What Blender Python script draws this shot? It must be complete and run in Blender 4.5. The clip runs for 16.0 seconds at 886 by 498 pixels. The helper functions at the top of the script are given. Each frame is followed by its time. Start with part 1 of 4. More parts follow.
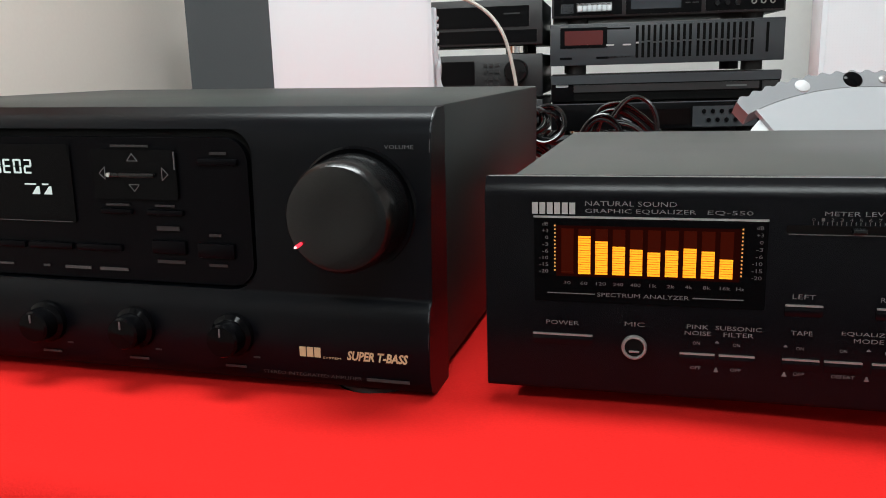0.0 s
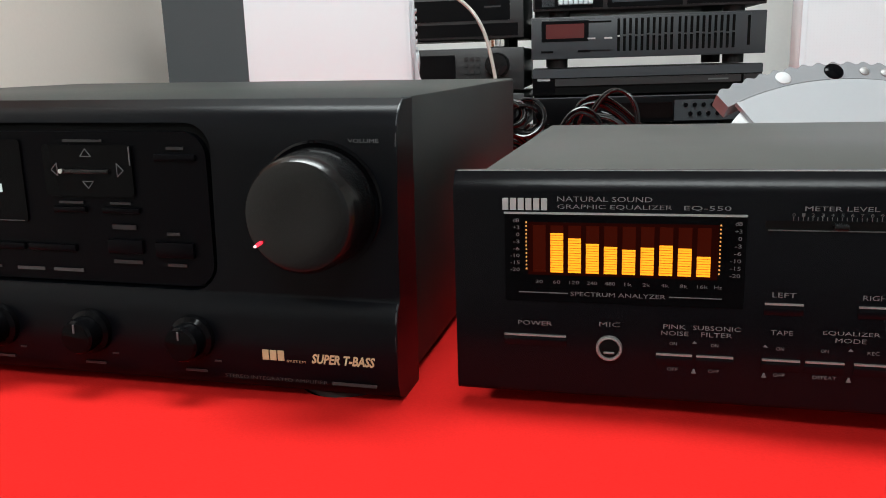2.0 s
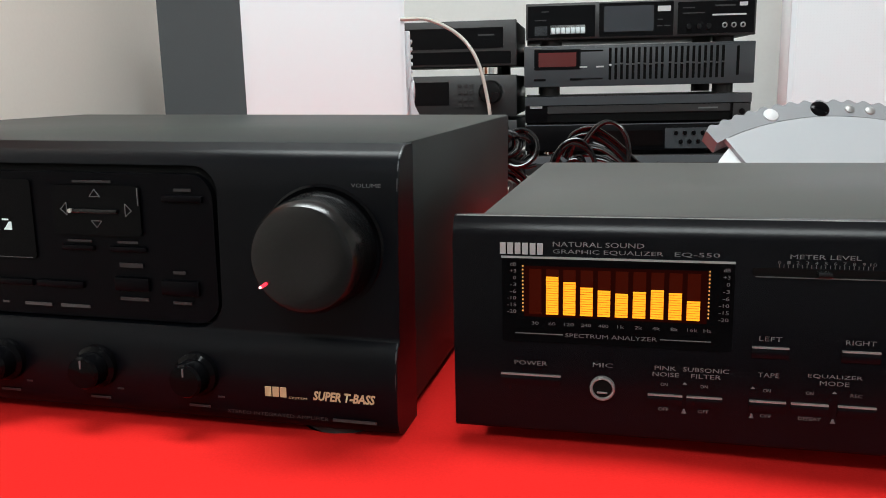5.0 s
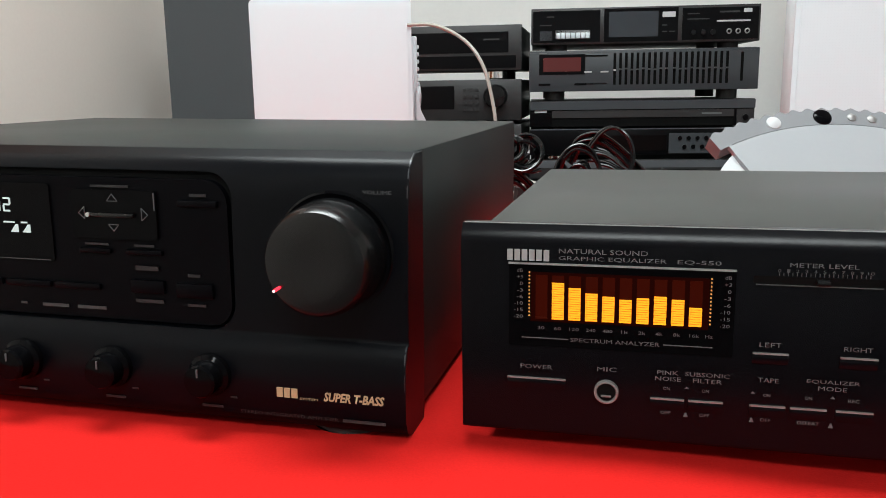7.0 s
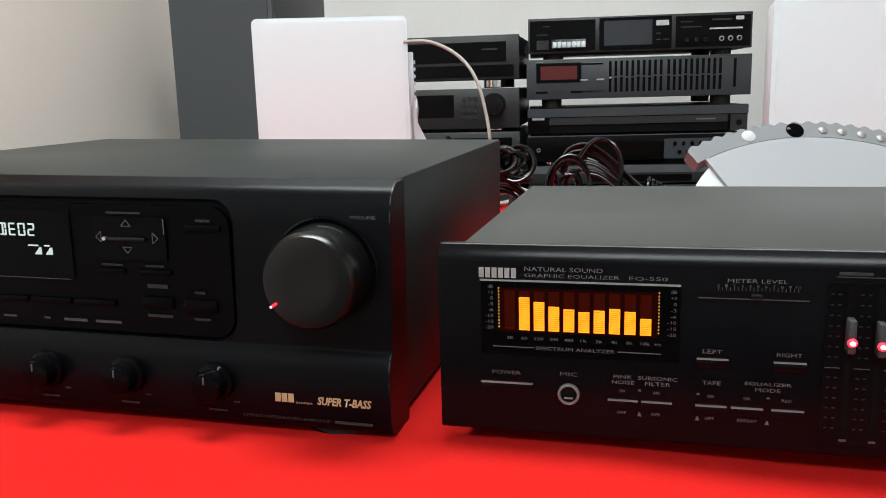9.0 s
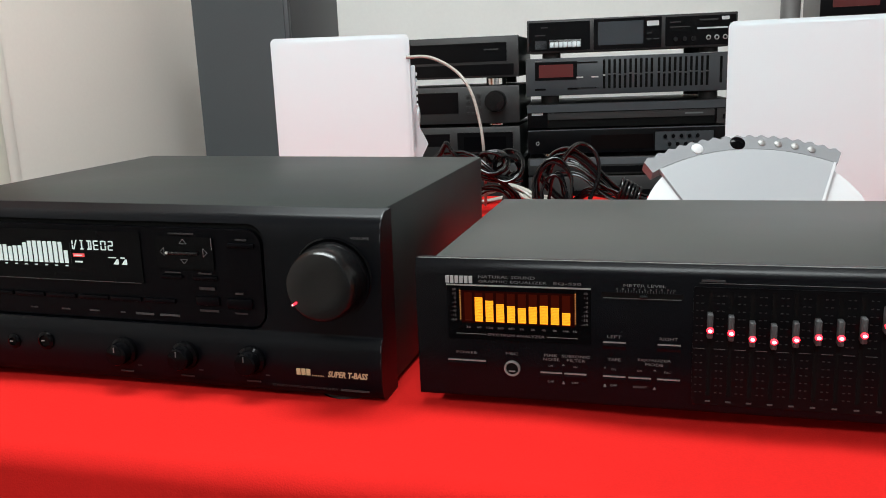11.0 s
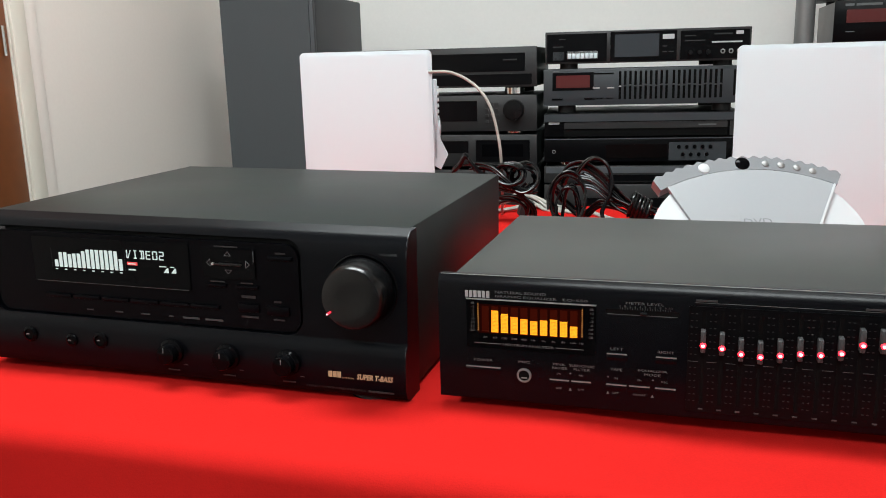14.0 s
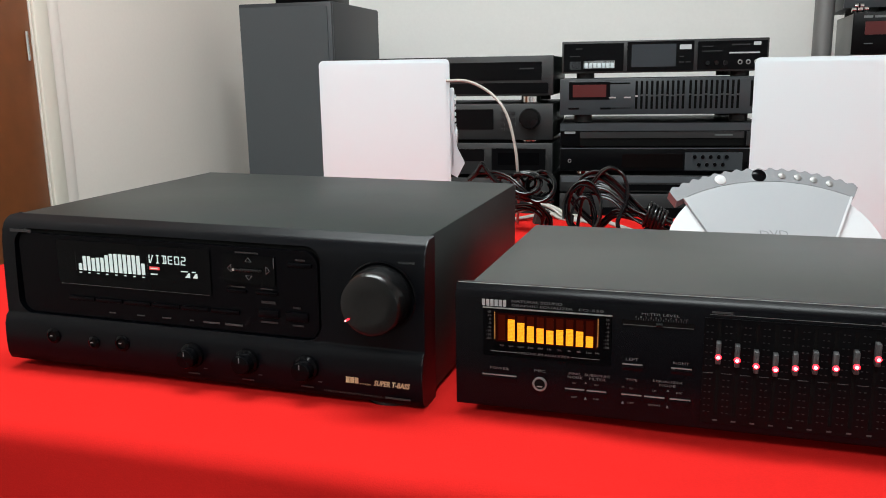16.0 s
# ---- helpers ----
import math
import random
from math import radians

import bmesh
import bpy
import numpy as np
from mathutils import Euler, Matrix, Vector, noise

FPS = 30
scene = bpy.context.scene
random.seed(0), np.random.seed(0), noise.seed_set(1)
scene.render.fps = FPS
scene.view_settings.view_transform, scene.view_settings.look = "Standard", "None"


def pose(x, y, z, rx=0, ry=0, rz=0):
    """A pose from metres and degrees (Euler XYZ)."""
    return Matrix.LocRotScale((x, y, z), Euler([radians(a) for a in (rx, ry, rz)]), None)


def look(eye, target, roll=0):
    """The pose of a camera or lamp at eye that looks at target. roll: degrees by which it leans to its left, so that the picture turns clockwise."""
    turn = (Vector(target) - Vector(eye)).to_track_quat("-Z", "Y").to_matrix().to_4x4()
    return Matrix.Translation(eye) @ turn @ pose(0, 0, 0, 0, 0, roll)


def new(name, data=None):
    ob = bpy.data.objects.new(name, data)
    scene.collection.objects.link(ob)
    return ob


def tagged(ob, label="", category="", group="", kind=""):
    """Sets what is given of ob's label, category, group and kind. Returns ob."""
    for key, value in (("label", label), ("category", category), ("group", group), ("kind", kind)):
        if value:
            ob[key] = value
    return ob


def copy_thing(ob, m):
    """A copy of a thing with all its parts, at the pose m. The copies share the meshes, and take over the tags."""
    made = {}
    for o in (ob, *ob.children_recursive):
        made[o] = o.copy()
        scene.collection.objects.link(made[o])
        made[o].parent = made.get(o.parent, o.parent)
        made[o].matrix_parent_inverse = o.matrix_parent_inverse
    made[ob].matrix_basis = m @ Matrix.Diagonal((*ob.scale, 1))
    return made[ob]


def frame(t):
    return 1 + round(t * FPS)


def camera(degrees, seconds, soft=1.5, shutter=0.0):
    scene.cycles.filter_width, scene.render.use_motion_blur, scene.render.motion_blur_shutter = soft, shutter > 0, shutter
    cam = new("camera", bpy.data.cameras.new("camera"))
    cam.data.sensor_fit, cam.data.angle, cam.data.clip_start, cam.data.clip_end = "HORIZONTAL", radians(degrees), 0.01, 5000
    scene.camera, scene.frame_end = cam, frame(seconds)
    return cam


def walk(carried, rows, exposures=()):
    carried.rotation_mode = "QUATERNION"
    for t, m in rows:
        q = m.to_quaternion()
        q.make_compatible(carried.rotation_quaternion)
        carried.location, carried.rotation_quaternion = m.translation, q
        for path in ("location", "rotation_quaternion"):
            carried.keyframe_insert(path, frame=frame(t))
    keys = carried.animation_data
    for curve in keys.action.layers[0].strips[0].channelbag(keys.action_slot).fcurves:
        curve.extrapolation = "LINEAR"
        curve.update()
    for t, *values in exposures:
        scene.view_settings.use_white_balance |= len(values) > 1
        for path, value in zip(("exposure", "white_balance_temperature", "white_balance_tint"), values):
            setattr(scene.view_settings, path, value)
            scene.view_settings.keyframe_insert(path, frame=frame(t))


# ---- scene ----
cam = camera(56.2, 16.0, soft=0.95)
PATH = [
    (0, (-0.011, 0.004, 0.144), (-0.536, 1.886, -0.283), -1.7),
    (0.5, (-0.009, 0.012, 0.143), (-0.522, 1.896, -0.29), -1.9),
    (1, (-0.006, 0.02, 0.14), (-0.501, 1.908, -0.298), -1.7),
    (1.5, (-0.006, 0.022, 0.14), (-0.494, 1.911, -0.299), -1.7),
    (2, (-0.008, 0.019, 0.142), (-0.498, 1.908, -0.298), -1.8),
    (2.5, (-0.009, 0.018, 0.142), (-0.485, 1.914, -0.282), -1.1),
    (3, (-0.008, 0.016, 0.147), (-0.473, 1.917, -0.265), -1.2),
    (3.5, (-0.008, 0.013, 0.151), (-0.48, 1.914, -0.253), -1.4),
    (4, (-0.008, 0.012, 0.152), (-0.476, 1.914, -0.249), -1.3),
    (6.5, (-0.01, 0.003, 0.155), (-0.489, 1.907, -0.228), -1.1),
    (7, (-0.009, 0.001, 0.156), (-0.486, 1.904, -0.231), -0.9),
    (7.5, (-0.007, -0.001, 0.157), (-0.481, 1.903, -0.227), -0.9),
    (8, (-0.003, -0.009, 0.161), (-0.49, 1.894, -0.218), -1.1),
    (8.5, (0.003, -0.016, 0.163), (-0.485, 1.884, -0.223), -1.1),
    (9, (0.013, -0.032, 0.171), (-0.482, 1.867, -0.212), -1.6),
    (9.2, (0.016, -0.043, 0.172), (-0.479, 1.853, -0.231), -1.9),
    (11.3, (0.076, -0.16, 0.222), (-0.463, 1.716, -0.212), -2.2),
    (11.5, (0.079, -0.169, 0.225), (-0.457, 1.708, -0.211), -2.0),
    (12, (0.083, -0.187, 0.235), (-0.449, 1.685, -0.226), -1.9),
    (12.5, (0.082, -0.193, 0.243), (-0.48, 1.674, -0.201), -2.2),
    (13, (0.083, -0.194, 0.241), (-0.473, 1.675, -0.205), -1.8),
    (13.5, (0.082, -0.192, 0.242), (-0.488, 1.675, -0.192), -1.3),
    (14, (0.08, -0.194, 0.24), (-0.49, 1.672, -0.197), -1.5),
    (14.5, (0.08, -0.195, 0.242), (-0.495, 1.669, -0.197), -1.6),
    (15, (0.081, -0.2, 0.243), (-0.505, 1.663, -0.189), -1.3),
    (15.5, (0.082, -0.203, 0.242), (-0.51, 1.659, -0.183), -0.8),
    (16, (0.079, -0.201, 0.243), (-0.523, 1.66, -0.178), -1.0),
]
walk(cam, [(t, look(eye, target, roll)) for t, eye, target, roll in PATH])

# ---- light ----
# the room is turned a little against the two front units; u to the right, v ahead, z up from the table top
ROOM = pose(0, 0, 0, 0, 0, 4.0)
FLOOR_Z, CEIL_Z = -0.76, 1.74
LEFT_U, RIGHT_U, FRONT_V, BACK_V = -1.10, 2.10, -4.20, 2.38
LAMP_U, FILL_U, LAMP_V, FILL_V = -0.25, 0.10, 0.50, -1.45
scene.view_settings.exposure = 0.0

world = bpy.data.worlds.new("world")
scene.world = world
world.use_nodes = True
world.node_tree.nodes["Background"].inputs[0].default_value = (0.6, 0.65, 0.7, 1)
world.node_tree.nodes["Background"].inputs[1].default_value = 0.05


def area_lamp(name, m, watts, size_x, size_y, colour):
    data = bpy.data.lights.new(name, "AREA")
    data.shape, data.size, data.size_y, data.energy, data.color = "RECTANGLE", size_x, size_y, watts, colour
    ob = new(name, data)
    ob.matrix_world = m
    return ob


# the second entry is an unseen fill light, added to brighten the fronts
for u, v, watts in ((LAMP_U, LAMP_V, 42), (FILL_U, FILL_V, 43)):
    area_lamp("unseen_overhead_light", ROOM @ pose(u, v, CEIL_Z - 0.075), watts, 1.2, 0.36, (0.885, 0.985, 1.0))


# ---- materials ----
def mat(name, base, rough=0.5, metal=0.0, grain=0.0, scale=200.0, bump=0.0, coat=0.0, emit=None, power=0.0, spec=0.5, blotch=0.0, blotch_scale=6.0, rough_var=0.0):
    m = bpy.data.materials.new(name)
    m.use_nodes = True
    nt = m.node_tree
    b = nt.nodes["Principled BSDF"]
    b.inputs["Base Color"].default_value = (*base, 1)
    b.inputs["Roughness"].default_value = rough
    b.inputs["Metallic"].default_value = metal
    b.inputs["Specular IOR Level"].default_value = spec
    b.inputs["Coat Weight"].default_value = coat
    if emit:
        b.inputs["Emission Color"].default_value = (*emit, 1)
        b.inputs["Emission Strength"].default_value = power
    tc = nt.nodes.new("ShaderNodeTexCoord")
    if grain or bump or blotch or rough_var:
        fine = nt.nodes.new("ShaderNodeTexNoise")
        fine.inputs["Scale"].default_value, fine.inputs["Detail"].default_value = scale, 4
        nt.links.new(tc.outputs["Object"], fine.inputs["Vector"])
        wide = nt.nodes.new("ShaderNodeTexNoise")
        wide.inputs["Scale"].default_value, wide.inputs["Detail"].default_value = blotch_scale, 5
        nt.links.new(tc.outputs["Object"], wide.inputs["Vector"])
        both = nt.nodes.new("ShaderNodeMath")
        both.operation = "MULTIPLY_ADD"
        both.inputs[1].default_value = grain
        nt.links.new(fine.outputs["Fac"], both.inputs[0])
        more = nt.nodes.new("ShaderNodeMath")
        more.operation = "MULTIPLY_ADD"
        more.inputs[1].default_value = blotch
        more.inputs[2].default_value = 1.0 - 0.5 * grain - 0.5 * blotch
        nt.links.new(wide.outputs["Fac"], more.inputs[0])
        nt.links.new(more.outputs[0], both.inputs[2])
        hue = nt.nodes.new("ShaderNodeVectorMath")
        hue.operation = "SCALE"
        hue.inputs[0].default_value = base
        nt.links.new(both.outputs[0], hue.inputs["Scale"])
        nt.links.new(hue.outputs[0], b.inputs["Base Color"])
        if rough_var:
            rr = nt.nodes.new("ShaderNodeMath")
            rr.operation = "MULTIPLY_ADD"
            rr.inputs[1].default_value, rr.inputs[2].default_value = rough_var, rough - 0.5 * rough_var
            nt.links.new(wide.outputs["Fac"], rr.inputs[0])
            nt.links.new(rr.outputs[0], b.inputs["Roughness"])
        if bump:
            bp = nt.nodes.new("ShaderNodeBump")
            bp.inputs["Strength"].default_value, bp.inputs["Distance"].default_value = bump, 0.0006
            nt.links.new(fine.outputs["Fac"], bp.inputs["Height"])
            nt.links.new(bp.outputs["Normal"], b.inputs["Normal"])
    return m


CLOTH = mat("red_felt_cloth", (0.46, 0.0125, 0.0105), 0.95, grain=0.25, scale=900, bump=0.35, spec=0.03, blotch=0.15, blotch_scale=5)
STEEL = mat("black_painted_steel", (0.0285, 0.0320, 0.0300), 0.40, grain=0.12, scale=1400, bump=0.08, blotch=0.12, blotch_scale=7, rough_var=0.10)
FACE = mat("black_brushed_face", (0.0026, 0.0026, 0.0035), 0.20, spec=0.115, grain=0.15, scale=700, bump=0.03, blotch=0.15, rough_var=0.10)
AMP_FACE = mat("black_moulded_face", (0.0018, 0.0022, 0.0033), 0.30, spec=0.090, grain=0.12, scale=900, bump=0.03, blotch=0.15, rough_var=0.08)
PLASTIC = mat("black_plastic", (0.0026, 0.0026, 0.0031), 0.28, spec=0.10, grain=0.15, scale=500, blotch=0.1)
GLOSS = mat("gloss_black_window", (0.0020, 0.0020, 0.0024), 0.10, spec=0.06, rough_var=0.05)
FIELD = mat("matt_black_field", (0.0020, 0.0020, 0.0028), 0.36, spec=0.045, grain=0.15, scale=600, blotch=0.15, rough_var=0.08)
KNOB = mat("satin_black_knob", (0.0035, 0.0035, 0.0038), 0.27, spec=0.30, coat=0.08, grain=0.08, scale=900, rough_var=0.08)
RUBBER = mat("black_rubber", (0.012, 0.012, 0.012), 0.7, grain=0.15, scale=300)
HOLE = mat("dark_slot", (0.002, 0.002, 0.002), 0.8, spec=0.1)
SILVER = mat("silver_edge", (0.62, 0.62, 0.61), 0.32, 0.9, grain=0.08, scale=500)
CHROME = mat("chrome", (0.75, 0.74, 0.72), 0.14, 1.0, grain=0.05, scale=300)
PRINT = mat("grey_print", (0.105, 0.111, 0.113), 0.6)
BRIGHTPRINT = mat("bright_print", (0.29, 0.30, 0.30), 0.5)
FAINTPRINT = mat("faint_print", (0.0115, 0.0120, 0.0128), 0.6)
MIDPRINT = mat("mid_grey_print", (0.060, 0.062, 0.062), 0.6)
DIMPRINT = mat("dim_print", (0.019, 0.020, 0.021), 0.6)
GOLD = mat("gold_print", (0.44, 0.37, 0.21), 0.4, 0.1)
ORANGE = mat("lit_amber_segment", (0.3, 0.1, 0.0), 0.5, emit=(1.0, 0.32, 0.010), power=1.5)
DOT = mat("lit_amber_dot", (0.3, 0.1, 0.0), 0.5, emit=(1.0, 0.42, 0.12), power=0.7)
# weak emission on unlit columns stands for the display's red glow
EMBER = mat("unlit_red_glow_segment", (0.006, 0.001, 0.0005), 0.5, emit=(1.0, 0.07, 0.012), power=0.032, spec=0.03)
VFD = mat("lit_white_segment", (0.3, 0.3, 0.3), 0.5, emit=(0.75, 1.0, 0.95), power=0.5)
VFD_RED = mat("lit_red_tag", (0.3, 0.02, 0.02), 0.5, emit=(1.0, 0.10, 0.10), power=0.6)
EMBER_GLOW = mat("dim_red_glow", (0.002, 0.0005, 0.0003), 0.6, emit=(1.0, 0.05, 0.008), power=0.011, spec=0.02)
LED = mat("red_led", (0.5, 0.02, 0.02), 0.4, emit=(1.0, 0.015, 0.035), power=3.5)
LED_CORE = mat("red_led_core", (0.8, 0.3, 0.3), 0.4, emit=(1.0, 0.50, 0.55), power=4.0)
SLIDER = mat("grey_slider_cap", (0.036, 0.036, 0.037), 0.5, grain=0.1, scale=500)
# cool tint in the white offsets red light bounced off the cloth
WHITE = mat("cool_tinted_white_plastic", (0.595, 0.66, 0.69), 0.5, grain=0.03, scale=600, blotch=0.03)
WALL = mat("cream_wall_paint", (0.80, 0.735, 0.672), 0.85, grain=0.05, scale=120, bump=0.15, blotch=0.06, blotch_scale=1.5)
WALL_S = mat("unseen_cool_white_wall", (0.80, 0.84, 0.88), 0.85, grain=0.05, scale=120, bump=0.15, blotch=0.06, blotch_scale=1.5)
WALL_B = mat("white_wall_paint", (0.88, 0.87, 0.85), 0.85, grain=0.05, scale=120, bump=0.15, blotch=0.06, blotch_scale=1.5)
CEIL = mat("white_ceiling_paint", (0.80, 0.80, 0.78), 0.9, grain=0.04, scale=90, blotch=0.05)
FLOORM = mat("dark_unseen_floor", (0.048, 0.042, 0.038), 0.5, grain=0.15, scale=60, blotch=0.2, blotch_scale=3)
DOORWOOD = mat("brown_door_wood", (0.20, 0.060, 0.016), 0.4, grain=0.35, scale=35, bump=0.05, blotch=0.3, blotch_scale=9)
FRAME = mat("cream_door_frame", (0.72, 0.67, 0.58), 0.6, grain=0.04, scale=150, blotch=0.05)
GRILLE = mat("grey_grille_cloth", (0.055, 0.061, 0.065), 0.85, grain=0.5, scale=900, bump=0.4, blotch=0.1)
TOWERSIDE = mat("black_vinyl", (0.020, 0.022, 0.026), 0.5, grain=0.2, scale=250, blotch=0.2)
DEVFACE = mat("charcoal_face", (0.0148, 0.0148, 0.0155), 0.42, grain=0.15, scale=500, blotch=0.12)
DEVGREY = mat("slate_face", (0.030, 0.035, 0.040), 0.42, grain=0.12, scale=500, blotch=0.12)
REDGLASS = mat("dim_red_window", (0.055, 0.008, 0.008), 0.3, emit=(1.0, 0.08, 0.05), power=0.024)
AMP_STEEL = mat("black_crackle_steel", (0.0172, 0.0213, 0.0205), 0.43, spec=0.15, grain=0.15, scale=1400, bump=0.10, blotch=0.15, blotch_scale=6, rough_var=0.12)
NICKEL = mat("dull_nickel", (0.27, 0.27, 0.265), 0.40, 0.45, grain=0.08, scale=400)
# grey raised to hold the glossy highlight along the units' upper lips
LIP_SHEEN = mat("grey_lip_highlight", (0.075, 0.080, 0.088), 0.32, grain=0.1, scale=500, blotch=0.15, blotch_scale=12, rough_var=0.1)
DARKGLASS = mat("dark_screen", (0.030, 0.034, 0.040), 0.2)
PALE = mat("pale_grey_plastic", (0.45, 0.46, 0.47), 0.5, grain=0.06, scale=400)
SILVERPL = mat("silver_plastic", (0.185, 0.192, 0.202), 0.45, 0.0, spec=0.25, grain=0.06, scale=700, blotch=0.05)
LIDM = mat("smoky_lid", (0.30, 0.315, 0.33), 0.32, grain=0.03, scale=300, blotch=0.05, coat=0.3)
CABLE = mat("black_cable", (0.0026, 0.0029, 0.0034), 0.19, spec=0.36, grain=0.1, scale=200)
CORD = mat("clear_white_cord", (0.34, 0.335, 0.30), 0.25, grain=0.1, scale=300)
POLE = mat("grey_metal_pole", (0.20, 0.20, 0.20), 0.45, 0.4, grain=0.1, scale=200)
BENCHM = mat("dark_bench_wood", (0.05, 0.035, 0.025), 0.55, grain=0.3, scale=40, blotch=0.2)
LAMPW = mat("lamp_diffuser", (0.8, 0.8, 0.8), 0.6, emit=(1.0, 0.97, 0.93), power=6.0)


# ---- mesh helpers ----
def box(bm, x0, x1, y0, y1, z0, z1, bev=0.0, seg=2):
    m = Matrix.LocRotScale(((x0 + x1) / 2, (y0 + y1) / 2, (z0 + z1) / 2), None, (abs(x1 - x0), abs(y1 - y0), abs(z1 - z0)))
    verts = bmesh.ops.create_cube(bm, size=1, matrix=m)["verts"]
    if bev:
        edges = list({e for v in verts for e in v.link_edges})
        bmesh.ops.bevel(bm, geom=edges, offset=bev, segments=seg, profile=0.5, affect="EDGES")
    return bm


def cyl(bm, x, y, z, r, length, axis="y", n=24, r2=None):
    """A round bar from (x, y, z) on, along an axis."""
    turn = {"y": Euler((radians(-90), 0, 0)), "z": Euler((0, 0, 0)), "x": Euler((0, radians(90), 0))}[axis]
    m = Matrix.LocRotScale((x, y, z), turn, None) @ Matrix.Translation((0, 0, length / 2))
    bmesh.ops.create_cone(bm, cap_ends=True, segments=n, radius1=r, radius2=r if r2 is None else r2, depth=length, matrix=m)
    return bm


def lathe(bm, profile, m, n=40, cap=True):
    """Rings of (radius, height) round z, placed by m."""
    rings = [[bm.verts.new(m @ Vector((r * math.cos(2 * math.pi * k / n), r * math.sin(2 * math.pi * k / n), h))) for k in range(n)] for r, h in profile]
    for a, b in zip(rings, rings[1:]):
        for k in range(n):
            bm.faces.new((a[k], a[(k + 1) % n], b[(k + 1) % n], b[k]))
    if cap:
        bm.faces.new(rings[0][::-1])
        bm.faces.new(rings[-1])
    return bm


def prism(bm, outline, m0, m1):
    """A closed outline of 3D points swept from m0 to m1 (two matrices)."""
    a = [bm.verts.new(m0 @ Vector(p)) for p in outline]
    b = [bm.verts.new(m1 @ Vector(p)) for p in outline]
    n = len(outline)
    for k in range(n):
        bm.faces.new((a[k], a[(k + 1) % n], b[(k + 1) % n], b[k]))
    bm.faces.new(a[::-1])
    bm.faces.new(b)
    return bm


def plate(bm, x0, x1, z0, z1, y0, y1, r=0.003, n=5):
    """A plate that stands in x and z, with round corners, from y0 (front) to y1."""
    pts = []
    for cx, cz, a0 in ((x1 - r, z1 - r, 0), (x0 + r, z1 - r, 90), (x0 + r, z0 + r, 180), (x1 - r, z0 + r, 270)):
        for k in range(n + 1):
            a = radians(a0 + 90 * k / n)
            pts.append((cx + r * math.cos(a), 0, cz + r * math.sin(a)))
    return prism(bm, pts, Matrix.Translation((0, y0, 0)), Matrix.Translation((0, y1, 0)))


def smooth_line(points, steps=8):
    p = [Vector(q) for q in points]
    p = [2 * p[0] - p[1]] + p + [2 * p[-1] - p[-2]]
    out = []
    for i in range(1, len(p) - 2):
        for k in range(steps):
            t = k / steps
            out.append(0.5 * (2 * p[i] + (p[i + 1] - p[i - 1]) * t + (2 * p[i - 1] - 5 * p[i] + 4 * p[i + 1] - p[i + 2]) * t * t + (3 * p[i] - p[i - 1] - 3 * p[i + 1] + p[i + 2]) * t ** 3))
    return out + [p[-2]]


def sweep(bm, points, r, n=8, steps=8):
    line = smooth_line(points, steps)
    side, rings = None, []
    for i, q in enumerate(line):
        way = (line[min(i + 1, len(line) - 1)] - line[max(i - 1, 0)]).normalized()
        if side is None:
            side = way.orthogonal().normalized()
        side = (side - way * side.dot(way)).normalized()
        other = way.cross(side)
        rings.append([bm.verts.new(q + r * (math.cos(2 * math.pi * k / n) * side + math.sin(2 * math.pi * k / n) * other)) for k in range(n)])
    for a, b in zip(rings, rings[1:]):
        for k in range(n):
            bm.faces.new((a[k], a[(k + 1) % n], b[(k + 1) % n], b[k]))
    bm.faces.new(rings[0][::-1])
    bm.faces.new(rings[-1])
    return bm


def mesh_of(name, bm, material):
    bmesh.ops.recalc_face_normals(bm, faces=bm.faces)
    for e in bm.edges:
        e.smooth = e.calc_face_angle(0) < radians(32)
    for f in bm.faces:
        f.smooth = True
    me = bpy.data.meshes.new(name)
    bm.to_mesh(me)
    bm.free()
    me.materials.append(material)
    return me


def part(name, bm, material, parent, label=""):
    ob = new(name, mesh_of(name, bm, material))
    ob.parent = parent
    return tagged(ob, label)


def thing(name, m, label, category, group="", kind=""):
    ob = new(name)
    ob.matrix_world = m
    ob.empty_display_size = 0.05
    return tagged(ob, label, category, group, kind)


def whole(name, bm, material, m, label, category, group="", kind=""):
    ob = new(name, mesh_of(name, bm, material))
    ob.matrix_world = m
    return tagged(ob, label, category, group, kind)


def B(*a, **k):
    return box(bmesh.new(), *a, **k)


def lettering(text, x0, x1, z0, z1, y, material, parent, name="lettering", slant=0.0, bold=0.0):
    """Flat letters that face the front, fitted into the box x0..x1, z0..z1."""
    cu = bpy.data.curves.new("letters", "FONT")
    cu.body, cu.resolution_u, cu.shear, cu.offset = text, 2, slant, bold
    ob = new("letters", cu)
    me = bpy.data.meshes.new_from_object(ob.evaluated_get(bpy.context.evaluated_depsgraph_get()))
    bpy.data.objects.remove(ob)
    bpy.data.curves.remove(cu)
    co = np.zeros(3 * len(me.vertices))
    me.vertices.foreach_get("co", co)
    co = co.reshape(-1, 3)
    lo, hi = co.min(0), co.max(0)
    out = np.stack([x0 + (co[:, 0] - lo[0]) / (hi[0] - lo[0]) * (x1 - x0), np.full(len(co), y), z0 + (co[:, 1] - lo[1]) / (hi[1] - lo[1]) * (z1 - z0)], 1)
    me.vertices.foreach_set("co", out.ravel())
    me.name = name
    me.materials.clear()
    me.materials.append(material)
    me.update()
    ob = new(name, me)
    ob.parent = parent
    return ob


